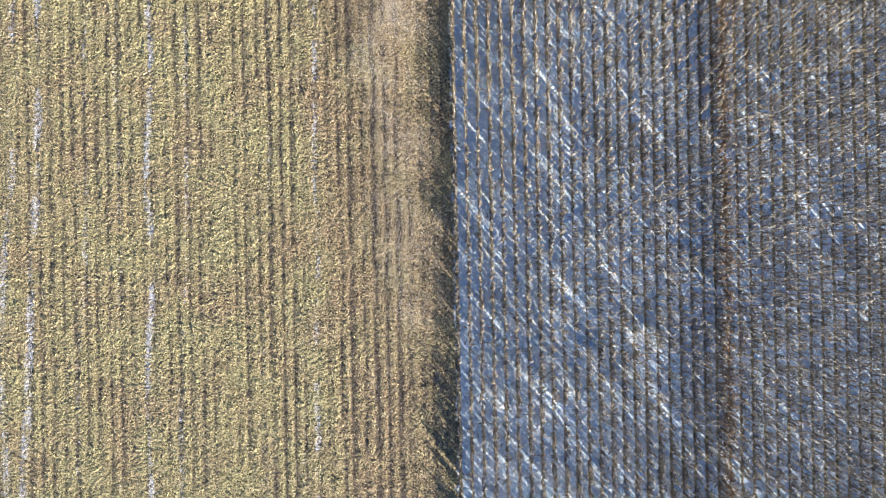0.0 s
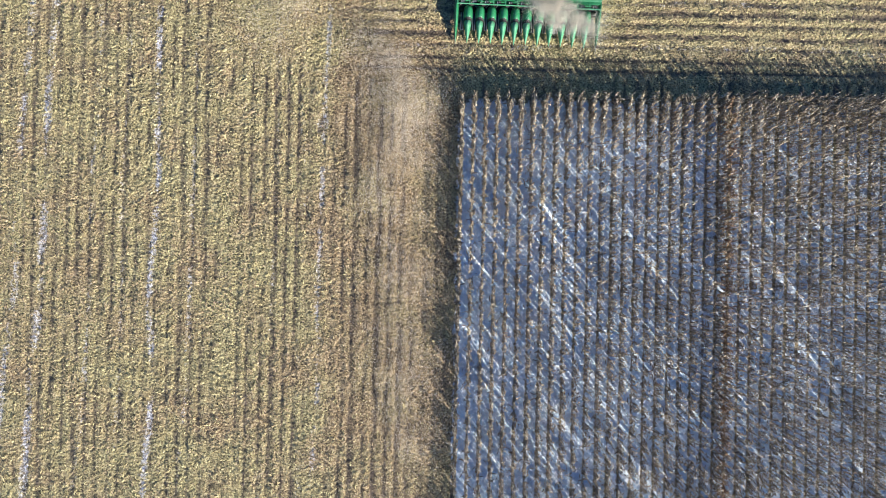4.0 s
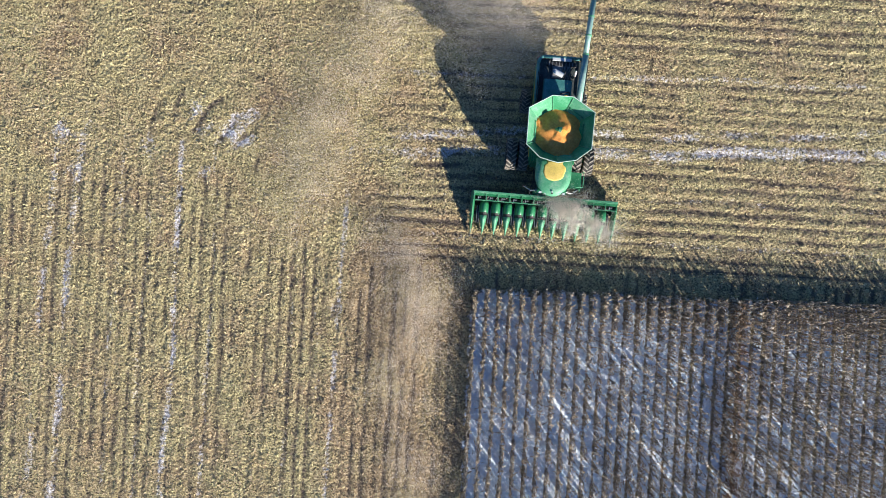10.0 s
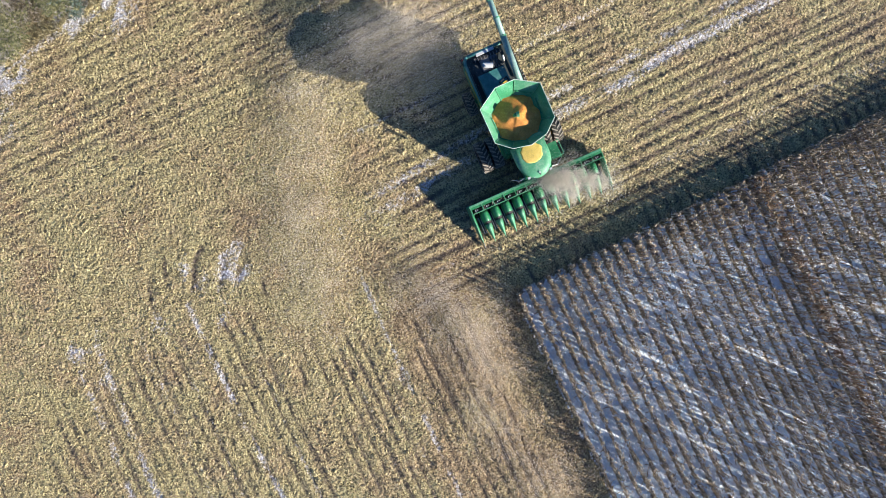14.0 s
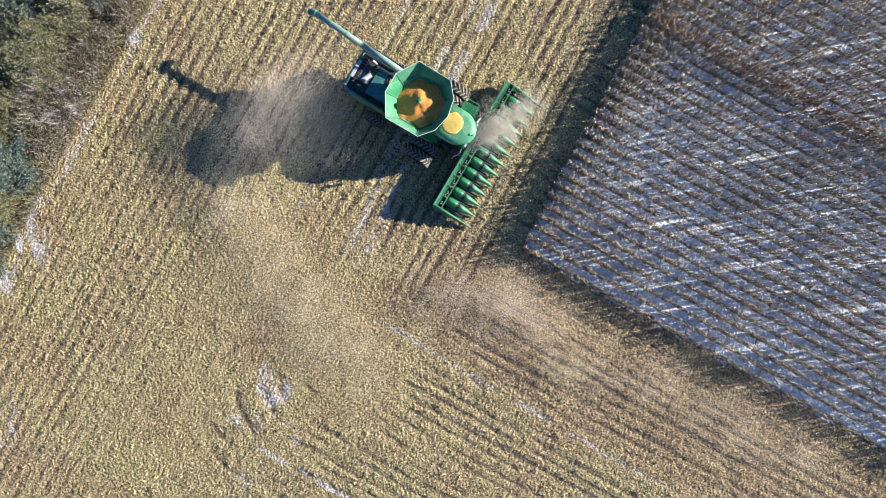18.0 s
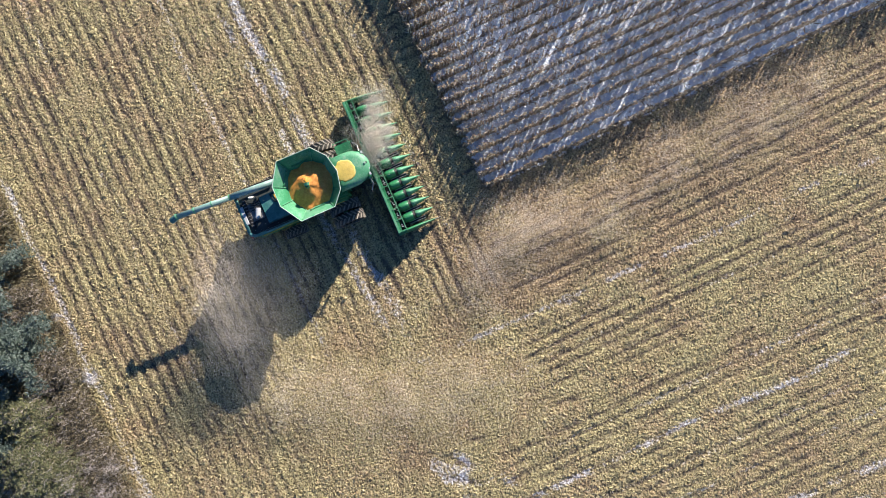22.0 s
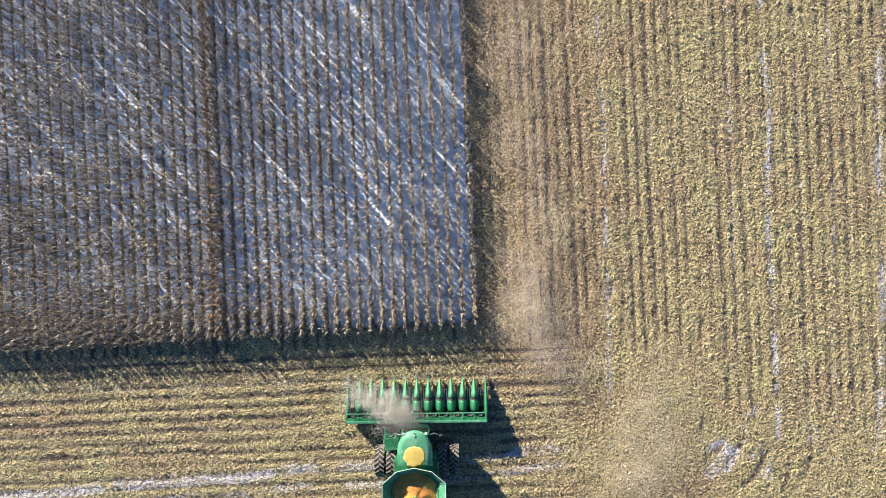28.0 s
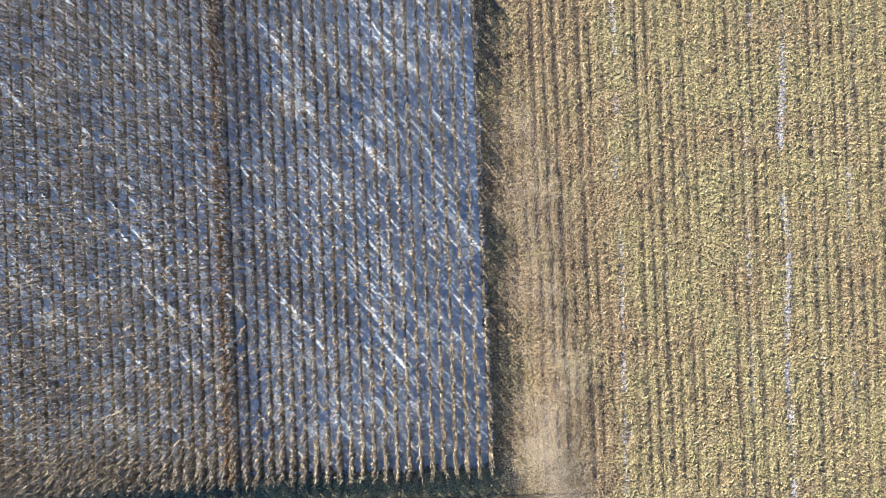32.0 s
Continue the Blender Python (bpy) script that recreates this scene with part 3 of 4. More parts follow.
t = np.arange(-38.6, 0.1, 0.15)
x2, y2 = 17.15 + RNG.normal(0, 0.12, len(t)), t - 0.4 + RNG.normal(0, 0.04, len(t))
tagged(crop("corn_guess_row", x2, y2, DRY_LEAF_BROWN, np.full(len(t), 0.6)), "crowded red-brown double row of dead corn", "corn crop")
SINGLE_X, SINGLE_Y = x[SINGLE], y[SINGLE]


# ---- building helpers for machines ----
def part(name, bm, mat, parent=None, label="", smooth=False):
    me = bpy.data.meshes.new(name)
    bmesh.ops.recalc_face_normals(bm, faces=bm.faces)
    bm.to_mesh(me)
    bm.free()
    for m in mat if isinstance(mat, (list, tuple)) else (mat,):
        me.materials.append(m)
    if smooth:
        me.polygons.foreach_set("use_smooth", [True] * len(me.polygons))
    ob = new(name, me)
    ob.parent = parent
    if label:
        ob["label"] = label
    return ob


def block(x0, y0, z0, x1, y1, z1, bevel=0.02, bm=None):
    own = bmesh.new()
    bmesh.ops.create_cube(own, size=1)
    for v in own.verts:
        v.co = ((x0 + x1) / 2 + v.co.x * (x1 - x0), (y0 + y1) / 2 + v.co.y * (y1 - y0), (z0 + z1) / 2 + v.co.z * (z1 - z0))
    if bevel:
        bmesh.ops.bevel(own, geom=own.edges[:], offset=bevel, segments=2, affect="EDGES")
    return joined(bm, own)


def joined(bm, own):
    if bm is None:
        return own
    me = bpy.data.meshes.new("tmp")
    own.to_mesh(me)
    own.free()
    bm.from_mesh(me)
    bpy.data.meshes.remove(me)
    return bm


def loft(rings, caps=True, bm=None, closed=True):
    """Skin over rings of points, each with the same count."""
    own = bmesh.new()
    rows = [[own.verts.new(p) for p in ring] for ring in rings]
    n = len(rows[0])
    for a, b in zip(rows, rows[1:]):
        for i in range(n if closed else n - 1):
            own.faces.new((a[i], a[(i + 1) % n], b[(i + 1) % n], b[i]))
    if caps:
        own.faces.new(rows[0][::-1])
        own.faces.new(rows[-1])
    return joined(bm, own)


def tube(p, q, r0, r1=None, n=12, bm=None):
    p, q = Vector(p), Vector(q)
    way = (q - p).normalized()
    side = way.orthogonal().normalized()
    up = way.cross(side)
    r1 = r0 if r1 is None else r1
    ring = lambda c, r: [c + r * (math.cos(6.2832 * i / n) * side + math.sin(6.2832 * i / n) * up) for i in range(n)]
    return loft([ring(p, r0), ring(q, r1)], bm=bm)


def pipe(points, r, n=8, bm=None):
    for a, b in zip(points, points[1:]):
        bm = tube(a, b, r, n=n, bm=bm)
    return bm


def sheet(points, thick, bm=None):
    """A flat plate of that thickness over a planar outline."""
    pts = [Vector(p) for p in points]
    nrm = (pts[1] - pts[0]).cross(pts[2] - pts[0]).normalized() * thick
    return loft([pts, [p + nrm for p in pts]], bm=bm)


# ---- combine harvester, front towards +y, the origin under its front axle ----
combine = tagged(new("combine_harvester"), "large green combine harvester with corn head and open full grain tank", "combine harvester")

body = part("body", block(-1.30, -5.5, 1.0, 1.30, 0.75, 3.12, 0.12), GREEN, combine)
for s in (-1, 1):
    part("side_panel", loft([[(s * 1.33, -5.5, 1.15), (s * 1.33, 0.5, 1.15), (s * 1.37, 0.5, 2.3), (s * 1.33, 0.5, 2.72), (s * 1.33, -5.35, 2.72), (s * 1.37, -5.5, 2.3)],
                             [(s * 1.37, -5.5, 1.15), (s * 1.37, 0.5, 1.15), (s * 1.42, 0.5, 2.3), (s * 1.35, 0.5, 2.74), (s * 1.35, -5.35, 2.74), (s * 1.42, -5.5, 2.3)]]), GREEN, body)
    part("side_stripe", block(s * 1.425 - 0.01, -5.2, 2.22, s * 1.425 + 0.01, 0.3, 2.34, 0.004), YELLOW, body, "yellow stripe")
# rear end: hood, chopper spout, tail lamps
part("straw_chopper", loft([[(-1.2, -5.55, 1.2), (1.2, -5.55, 1.2), (1.2, -5.55, 2.5), (-1.2, -5.55, 2.5)], [(-1.3, -6.35, 0.85), (1.3, -6.35, 0.85), (1.3, -6.2, 1.45), (-1.3, -6.2, 1.45)]]), BLACK, body, "black straw chopper hood")
for s in (-1, 1):
    part("tail_lamp", block(s * 1.35 - 0.09, -5.78, 2.7, s * 1.35 + 0.09, -5.72, 2.9, 0.01), material("red_lamp_lens", [(0.4, 0.02, 0.02), (0.55, 0.03, 0.03)], 5, 0.25) if s < 0 else bpy.data.materials["red_lamp_lens"], body, "red tail lamp")

# engine deck behind the tank
deck = part("engine_deck", block(-1.4, -5.55, 3.10, 1.4, -2.6, 3.24, 0.03), DECK, combine, "dark greasy deck around the engine")
part("engine_cover", loft([[(-0.72, -4.35, 3.2), (1.02, -4.35, 3.2), (1.02, -2.7, 3.2), (-0.72, -2.7, 3.2)], [(-0.68, -4.3, 3.46), (0.98, -4.3, 3.46), (0.98, -2.7, 3.52), (-0.68, -2.7, 3.52)]]), SHADE_TEAL, deck, "green engine cover in shade-toned dark teal")
part("air_inlet_frame", pipe([(-0.62, -2.95, 3.54), (0.1, -2.95, 3.54), (-0.05, -3.45, 3.52), (-0.55, -3.6, 3.5), (-0.62, -2.95, 3.54)], 0.03), BLACK, deck)
part("filter_plate", sheet([(-0.5, -3.4, 3.535), (-0.02, -3.3, 3.535), (0.0, -3.02, 3.535), (-0.52, -3.02, 3.535)], 0.02), YELLOW, deck, "yellow plate")
engine = part("engine_block", block(-0.55, -5.2, 3.2, 0.55, -4.4, 3.36, 0.04), GREY, deck)
part("air_cleaner", tube((-0.1, -4.55, 3.48), (0.45, -4.8, 3.48), 0.16, n=14), LIGHT_GREY, deck, "light grey air cleaner can")
part("air_cleaner_cap", tube((0.45, -4.8, 3.48), (0.52, -4.83, 3.48), 0.12, n=14), STEEL, deck)
part("exhaust_pipe", pipe([(-0.75, -4.5, 3.25), (-0.75, -4.5, 3.8), (-0.78, -4.75, 3.95)], 0.07, 10), STEEL, deck, "bare steel exhaust pipe")
for i in range(4):
    part("hose", pipe([(-0.5 + 0.14 * i, -4.42, 3.35), (-0.45 + 0.12 * i, -4.75, 3.5), (-0.7 + 0.2 * i, -5.15, 3.3)], 0.03, 6), BLACK, deck)
part("cooler_screen", block(-0.9, -5.35, 3.22, 0.95, -5.15, 3.42, 0.03), BLACK, deck)
for i in range(9):
    part("screen_slat", block(-0.85 + 0.2 * i, -5.36, 3.25, -0.81 + 0.2 * i, -5.14, 3.44, 0.005), GREY, deck)
part("rear_beam", pipe([(-1.3, -5.65, 3.38), (1.15, -5.65, 3.38), (1.36, -5.5, 3.38), (1.42, -5.2, 3.38), (1.42, -2.9, 3.42)], 0.1, 10), SHADE_TEAL, deck, "dark green rounded rear beam", smooth=True)
part("rear_panel", block(-0.55, -5.72, 3.38, 0.6, -5.42, 3.46, 0.02), LIGHT_GREY, deck, "light grey panel")
part("walkway_well", block(1.06, -4.6, 3.22, 1.34, -2.7, 3.26, 0.01), BLACK, deck, "black walkway beside the engine")
for yy in (-4.5, -3.9, -3.3, -2.8):
    part("rail_post", tube((1.42, yy, 3.3), (1.42, yy, 3.75), 0.02, n=6), BLACK, deck)
part("handrail", tube((1.42, -4.6, 3.75), (1.42, -2.75, 3.75), 0.025, n=8), BLACK, deck)

# grain tank and its folding extension
TANK_Y, RIM_Z, MOUTH_Z = -1.05, 4.92, 3.6
OUTLINE = [(0.0, 1.93), (-1.06, 1.70), (-1.88, 1.0), (-1.90, -1.12), (-0.62, -1.92), (0.62, -1.92), (1.90, -1.12), (1.88, 1.0), (1.06, 1.70)]
rim = [Vector((px_, py_ + TANK_Y, RIM_Z)) for px_, py_ in OUTLINE]
mouth = [Vector((px_ * 0.50, py_ * 0.53 + TANK_Y, MOUTH_Z)) for px_, py_ in OUTLINE]
tank = part("grain_tank", loft([[(p.x, p.y, 3.0) for p in mouth], [(p.x, p.y, MOUTH_Z) for p in mouth]], caps=False), GREEN, combine)
tank.modifiers.new("wall", "SOLIDIFY").thickness = 0.03
for i in range(9):
    j = (i + 1) % 9
    part("extension_panel", sheet([mouth[i], mouth[j], rim[j], rim[i]], 0.03), PANEL if i % 3 else GREEN_DUSTY, tank)
    part("rim_edge", tube(rim[i], rim[j], 0.026, n=8), RIM_WHITE, tank, "pale edge strip")
    seam = (mouth[i] * 0.06 + rim[i] * 0.94, mouth[i] * 0.94 + rim[i] * 0.06)
    lift = Vector((-(rim[i].x) * 0.02, -(rim[i].y - TANK_Y) * 0.02, 0.02))
    part("panel_rib", tube(seam[0] + lift, seam[1] + lift, 0.022, n=6), GREEN_DUSTY, tank)
for i in (3, 6, 2, 7):
    j = (i + 1) % 9
    c = (rim[i] + rim[j] + mouth[i] + mouth[j]) / 4
    inward = Vector((-c.x, TANK_Y - c.y, 0)).normalized() * 0.03 + Vector((0, 0, 0.03))
    side = (rim[j] - rim[i]).normalized()
    part("panel_brace", tube(c - side * 0.5 + inward, c + side * 0.5 + inward, 0.024, n=6), PANEL, tank)
    for e in (-0.42, 0.42):
        part("hinge", block(*(c + side * e + inward - Vector((0.04, 0.04, 0.01))), *(c + side * e + inward + Vector((0.04, 0.04, 0.06))), 0.008), GREEN, tank)
for s in (-1, 1):
    c = Vector((s * 1.12, TANK_Y + 1.15, 4.22))
    part("tank_window", block(*(c - Vector((0.13, 0.06, 0.0))), *(c + Vector((0.13, 0.06, 0.03))), 0.01), LIGHT_GREY, tank, "small pale sight window")
# fill auger standing in the grain
fill = part("fill_auger", tube((0.55, TANK_Y - 0.05, 3.35), (0.05, TANK_Y - 0.05, 4.66), 0.12, n=12), GREEN, tank)
part("fill_auger_mouth", tube((0.05, TANK_Y - 0.05, 4.66), (-0.12, TANK_Y - 0.02, 4.68), 0.13, 0.17, 12), GREEN_DUSTY, fill)

# corn in the tank
own = bmesh.new()
rows = []
N = 36
for k_ in range(11):
    f = k_ / 10
    row = []
    for i in range(N):
        a = 6.2832 * i / N
        ex, ey = 1.62 * f * math.cos(a), 1.66 * f * math.sin(a)
        zz = 4.02 + 0.60 * (1 - f) ** 1.2 + 0.10 * ey * f + 0.16 * math.exp(-((ex + 0.45) ** 2 + (ey - 0.5) ** 2) * 6) + 0.20 * noise.noise(Vector((ex * 1.9, ey * 1.9, 1.0))) + 0.04 * noise.noise(Vector((ex * 7, ey * 7, 3.0)))
        row.append(own.verts.new((ex + 0.08 * (1 - f), TANK_Y + ey, zz)))
    rows.append(row)
for a, b in zip(rows, rows[1:]):
    for i in range(N):
        own.faces.new((a[i], a[(i + 1) % N], b[(i + 1) % N], b[i]))
bmesh.ops.remove_doubles(own, verts=own.verts[:], dist=0.001)
grain = part("grain", own, GRAIN, combine, "heaped shelled orange corn", smooth=True)
own = bmesh.new()
for i in range(420):
    a, r = random.uniform(0, 6.28), abs(random.gauss(0, 0.2))
    c = Vector((-0.2 + r * math.cos(a) * 1.3, TANK_Y - 0.02 + r * math.sin(a) * 0.8, 4.60 - r * 0.5))
    s = random.uniform(0.012, 0.028)
    vs = [own.verts.new(c + Vector((random.uniform(-s, s), random.uniform(-s, s), random.uniform(-s, s) + 0.02))) for _ in range(4)]
    for t in ((0, 1, 2), (0, 2, 3), (0, 3, 1), (1, 3, 2)):
        own.faces.new([vs[j] for j in t])
tagged(part("fresh_grain", own, GRAIN_LIGHT, combine, "bright yellow stream of fresh kernels"), kind="stuff")

# unloading auger folded back along the left side
auger = part("unloading_auger", tube((-1.12, -2.75, 3.72), (-1.27, -5.75, 3.86), 0.19, n=18), PALE, combine, "long green unloading auger tube, paled by painted-in sheen", smooth=True)
part("outer_tube", tube((-1.27, -5.75, 3.86), (-1.44, -9.15, 3.98), 0.165, n=18), PALE, auger, smooth=True)
for f in (0.0, 0.33, 0.66, 0.985):
    c = Vector((-1.27, -5.75, 3.86)).lerp(Vector((-1.44, -9.15, 3.98)), f)
    part("tube_band", tube(c, c + Vector((-0.003, -0.06, 0.002)), 0.2, n=18), GREEN_DUSTY, auger)
part("elbow", tube((-1.05, -2.4, 3.3), (-1.12, -2.8, 3.72), 0.24, 0.22, 16), GREEN, auger)
spout = part("spout", tube((-1.44, -9.1, 3.98), (-1.40, -9.55, 3.72), 0.18, 0.2, 14), SHADE_TEAL, auger, "dark rubber spout")
part("side_tube", tube((-1.42, -3.0, 3.5), (-1.5, -5.6, 3.55), 0.05, n=8), BLACK, auger)
part("auger_rest", block(-1.45, -5.6, 3.3, -1.1, -5.45, 3.7, 0.02), BLACK, auger)

# cab
cab = part("cab", loft([[(-0.92, 0.8, 1.55), (0.92, 0.8, 1.55), (0.88, 2.25, 1.55), (-0.88, 2.25, 1.55)], [(-0.98, 0.8, 3.5), (0.98, 0.8, 3.5), (0.86, 2.55, 3.5), (-0.86, 2.55, 3.5)]]), GREEN, combine)
for s in (-1, 1):
    part("side_window", sheet([(s * 0.985, 1.0, 1.9), (s * 0.975, 2.2, 1.9), (s * 0.94, 2.4, 3.35), (s * 1.0, 1.0, 3.35)], 0.015 * s), DARK_GLASS, cab, "tinted side window")
part("windscreen", sheet([(-0.8, 2.34, 1.8), (0.8, 2.34, 1.8), (0.78, 2.54, 3.35), (-0.78, 2.54, 3.35)], 0.02), DARK_GLASS, cab, "tinted curved windscreen")
arc = [(math.cos(a) * 1.06, 1.5 + math.sin(a) * 1.22) for a in np.linspace(0.0, math.pi, 15)]
outline = [(1.06, 0.55)] + arc + [(-1.06, 0.55)]
roof = part("roof", loft([[(p, q, 3.5) for p, q in outline], [(p * 1.02, 1.2 + (q - 1.2) * 1.02, 3.62) for p, q in outline], [(p * 0.93, 1.2 + (q - 1.2) * 0.93, 3.80) for p, q in outline], [(p * 0.7, 1.2 + (q - 1.2) * 0.72, 3.87) for p, q in outline]]), GREEN_DUSTY, cab, "dusty green rounded roof", smooth=True)
oval = [(r * 0.7 * math.cos(a), 1.2 + r * 0.68 * math.sin(a)) for a in np.linspace(0, 2 * math.pi, 41)[:-1] for r in [1 + 0.16 * noise.noise(Vector((2.5 * math.cos(a), 2.5 * math.sin(a), 4.0)))]]
part("roof_dust", loft([[(p, q, 3.862) for p, q in oval], [(p * 0.8, 1.2 + (q - 1.2) * 0.8, 3.885) for p, q in oval], [(p * 0.4, 1.2 + (q - 1.2) * 0.4, 3.9) for p, q in oval]]), ROOF_DUST, cab, "layer of yellow corn dust on the roof", smooth=True)
part("roof_gap", block(-0.04, 2.2, 3.78, 0.04, 2.62, 3.84, 0.01), BLACK, cab)
part("beacon", tube((0.0, 2.48, 3.75), (0.0, 2.48, 3.9), 0.07, 0.06, 12), RIM_WHITE, cab, "small pale roof beacon")
for s in (-1, 1):
    for e in (0.35, 0.7):
        part("work_lamp", block(s * e - 0.09, 2.55 - 0.12 * e, 3.58, s * e + 0.09, 2.68 - 0.12 * e, 3.7, 0.015), LIGHT_GREY, cab, "square work lamp")
    arm = part("mirror_arm", pipe([(s * 0.85, 2.4, 3.4), (s * 1.25, 2.45, 3.3), (s * 1.6, 2.2, 3.1)], 0.03, 8), STEEL, cab)
    part("mirror", block(s * 1.6 - 0.1, 2.12, 2.55, s * 1.6 + 0.1, 2.2, 3.1, 0.03), BLACK, arm, "black side mirror")

# steps and platform on the left
ladder = part("platform", block(-2.05, 0.95, 1.75, -0.95, 2.0, 1.83, 0.015), GREEN, combine, "green steel platform beside the cab")
for e in (0.0, 0.75):
    part("ladder_rail", tube((-1.95, 1.15 + e, 1.8), (-2.3, 1.35 + e, 0.5), 0.03, n=8), GREEN, ladder)
for i in range(5):
    f = (i + 0.5) / 5
    part("ladder_step", block(-1.98 - 0.33 * f, 1.18 + 0.18 * f, 1.74 - 1.3 * f, -1.86 - 0.33 * f, 1.9 + 0.18 * f, 1.78 - 1.3 * f, 0.006), GREEN_DUSTY, ladder)
for p in ((-2.0, 1.0), (-2.0, 1.95), (-1.3, 1.98)):
    part("guard_post", tube((*p, 1.8), (*p, 2.75), 0.022, n=8), GREEN_DUSTY, ladder)
part("guard_rail", pipe([(-2.0, 1.0, 2.75), (-2.0, 1.95, 2.75), (-1.3, 1.98, 2.75)], 0.025, 8), GREEN_DUSTY, ladder)
part("feeder_house", loft([[(-0.75, 1.0, 0.9), (0.75, 1.0, 0.9), (0.75, 1.0, 1.75), (-0.75, 1.0, 1.75)], [(-0.8, 2.75, 0.35), (0.8, 2.75, 0.35), (0.8, 2.75, 1.1), (-0.8, 2.75, 1.1)]]), GREEN, combine)
part("axle", tube((-2.6, 0, 1.02), (2.6, 0, 1.02), 0.2, n=12), GREEN, combine)
part("rear_axle", tube((-1.7, -3.5, 0.78), (1.7, -3.5, 0.78), 0.14, n=12), GREEN, combine)


def wheel(cx, cy, r, width, lugs):
    n = 40
    prof = [(0.56, -0.42), (0.62, -0.5), (0.86, -0.5), (0.93, -0.42), (0.95, 0.0), (0.93, 0.42), (0.86, 0.5), (0.62, 0.5), (0.56, 0.42)]
    rings = [[(cx + w * width, cy + r * f * math.cos(6.2832 * i / n), r + r * f * math.sin(6.2832 * i / n)) for i in range(n)] for f, w in prof]
    hub = part("wheel", tube((cx - width * 0.3, cy, r), (cx + width * 0.3, cy, r), r * 0.2, n=16), YELLOW, combine)
    part("tyre", loft(rings, caps=False), TYRE, hub, "dusty black lugged tyre", smooth=True)
    part("rim", tube((cx - width * 0.28, cy, r), (cx + width * 0.28, cy, r), r * 0.57, n=28), YELLOW, hub, "yellow wheel rim")
    bm = None
    for i in range(lugs):
        for s in (-1, 1):
            a = 6.2832 * (i + 0.5 * (s > 0)) / lugs
            b = a + 0.24
            pt = lambda ang, w, f: Vector((cx + w * width, cy + r * f * math.cos(ang), r + r * f * math.sin(ang)))
            half = 0.045
            bm = loft([[pt(a - half, s * 0.02, 0.93), pt(a + half, s * 0.02, 0.93), pt(a + half, s * 0.02, 1.0), pt(a - half, s * 0.02, 1.0)],
                       [pt(b - half, s * 0.5, 0.88), pt(b + half, s * 0.5, 0.88), pt(b + half, s * 0.5, 0.985), pt(b - half, s * 0.5, 0.985)]], bm=bm)
    part("tread", bm, LUG, hub, "worn chevron tread lugs")


for s in (-1, 1):
    wheel(s * 2.42, 0, 1.03, 0.62, 20)
    wheel(s * 1.66, 0, 1.03, 0.62, 20)
    wheel(s * 1.78, -3.5, 0.78, 0.55, 18)

# corn head, twelve rows
HEAD_W = 9.2
head = part("corn_head", block(-HEAD_W / 2, 2.62, 0.42, HEAD_W / 2, 2.82, 1.22, 0.03), GREEN, combine, "twelve-row green corn head with pointed snouts")
part("top_bar", block(-HEAD_W / 2, 2.52, 1.2, HEAD_W / 2, 2.68, 1.34, 0.03), GREEN_DUSTY, head, "dusty worn top bar")
part("trough", loft([[(-HEAD_W / 2, 2.8, 0.75), (-HEAD_W / 2, 2.95, 0.48), (-HEAD_W / 2, 3.2, 0.45), (-HEAD_W / 2, 3.4, 0.6), (-HEAD_W / 2, 3.4, 0.55), (-HEAD_W / 2, 3.2, 0.40), (-HEAD_W / 2, 2.95, 0.43), (-HEAD_W / 2, 2.78, 0.72)],
                     [(HEAD_W / 2, 2.8, 0.75), (HEAD_W / 2, 2.95, 0.48), (HEAD_W / 2, 3.2, 0.45), (HEAD_W / 2, 3.4, 0.6), (HEAD_W / 2, 3.4, 0.55), (HEAD_W / 2, 3.2, 0.40), (HEAD_W / 2, 2.95, 0.43), (HEAD_W / 2, 2.78, 0.72)]]), BLACK, head, "dark trough")
part("cross_auger", tube((-HEAD_W / 2 + 0.1, 2.98, 0.72), (HEAD_W / 2 - 0.1, 2.98, 0.72), 0.1, n=12), BLACK, head)
own = bmesh.new()
prev = None
for i in range(361):
    f = i / 360
    xx = -HEAD_W / 2 + 0.15 + (HEAD_W - 0.3) * f
    a = 6.2832 * 15 * f * (1 if xx < 0 else -1)
    pair = (own.verts.new((xx, 2.98 + 0.1 * math.cos(a), 0.72 + 0.1 * math.sin(a))), own.verts.new((xx, 2.98 + 0.2 * math.cos(a), 0.72 + 0.2 * math.sin(a))))
    if prev:
        own.faces.new((prev[0], prev[1], pair[1], pair[0]))
    prev = pair
flight = part("auger_flight", own, STEEL, head, "shiny worn auger flighting")
flight.modifiers.new("steel", "SOLIDIFY").thickness = 0.012


def arch(y, w, z0, z1, n=10):
    return [(w * math.cos(a), y, z0 + (z1 - z0) * math.sin(a)) for a in np.linspace(0, math.pi, n)]


hood_mesh = part("row_hood", loft([arch(3.14, 0.28, 0.4, 0.96), arch(3.36, 0.32, 0.35, 1.02), arch(3.75, 0.31, 0.30, 0.96), arch(3.92, 0.28, 0.28, 0.88)]), GREEN, head, smooth=True)
snout_mesh = part("snout", loft([arch(4.02, 0.265, 0.24, 0.86), arch(4.35, 0.205, 0.20, 0.70), arch(4.75, 0.125, 0.15, 0.47), arch(5.12, 0.045, 0.10, 0.22), arch(5.28, 0.006, 0.10, 0.12)]), GREEN_DUSTY, head, smooth=True)
ring_mesh = part("hood_seam", loft([arch(3.86, 0.305, 0.26, 0.92), arch(3.96, 0.265, 0.25, 0.86), arch(4.04, 0.272, 0.24, 0.865)]), BLACK, head, "black rubber joint")
deck_mesh = part("row_deck", block(-0.10, 3.4, 0.30, 0.10, 4.5, 0.40, 0.01), BLACK, head)
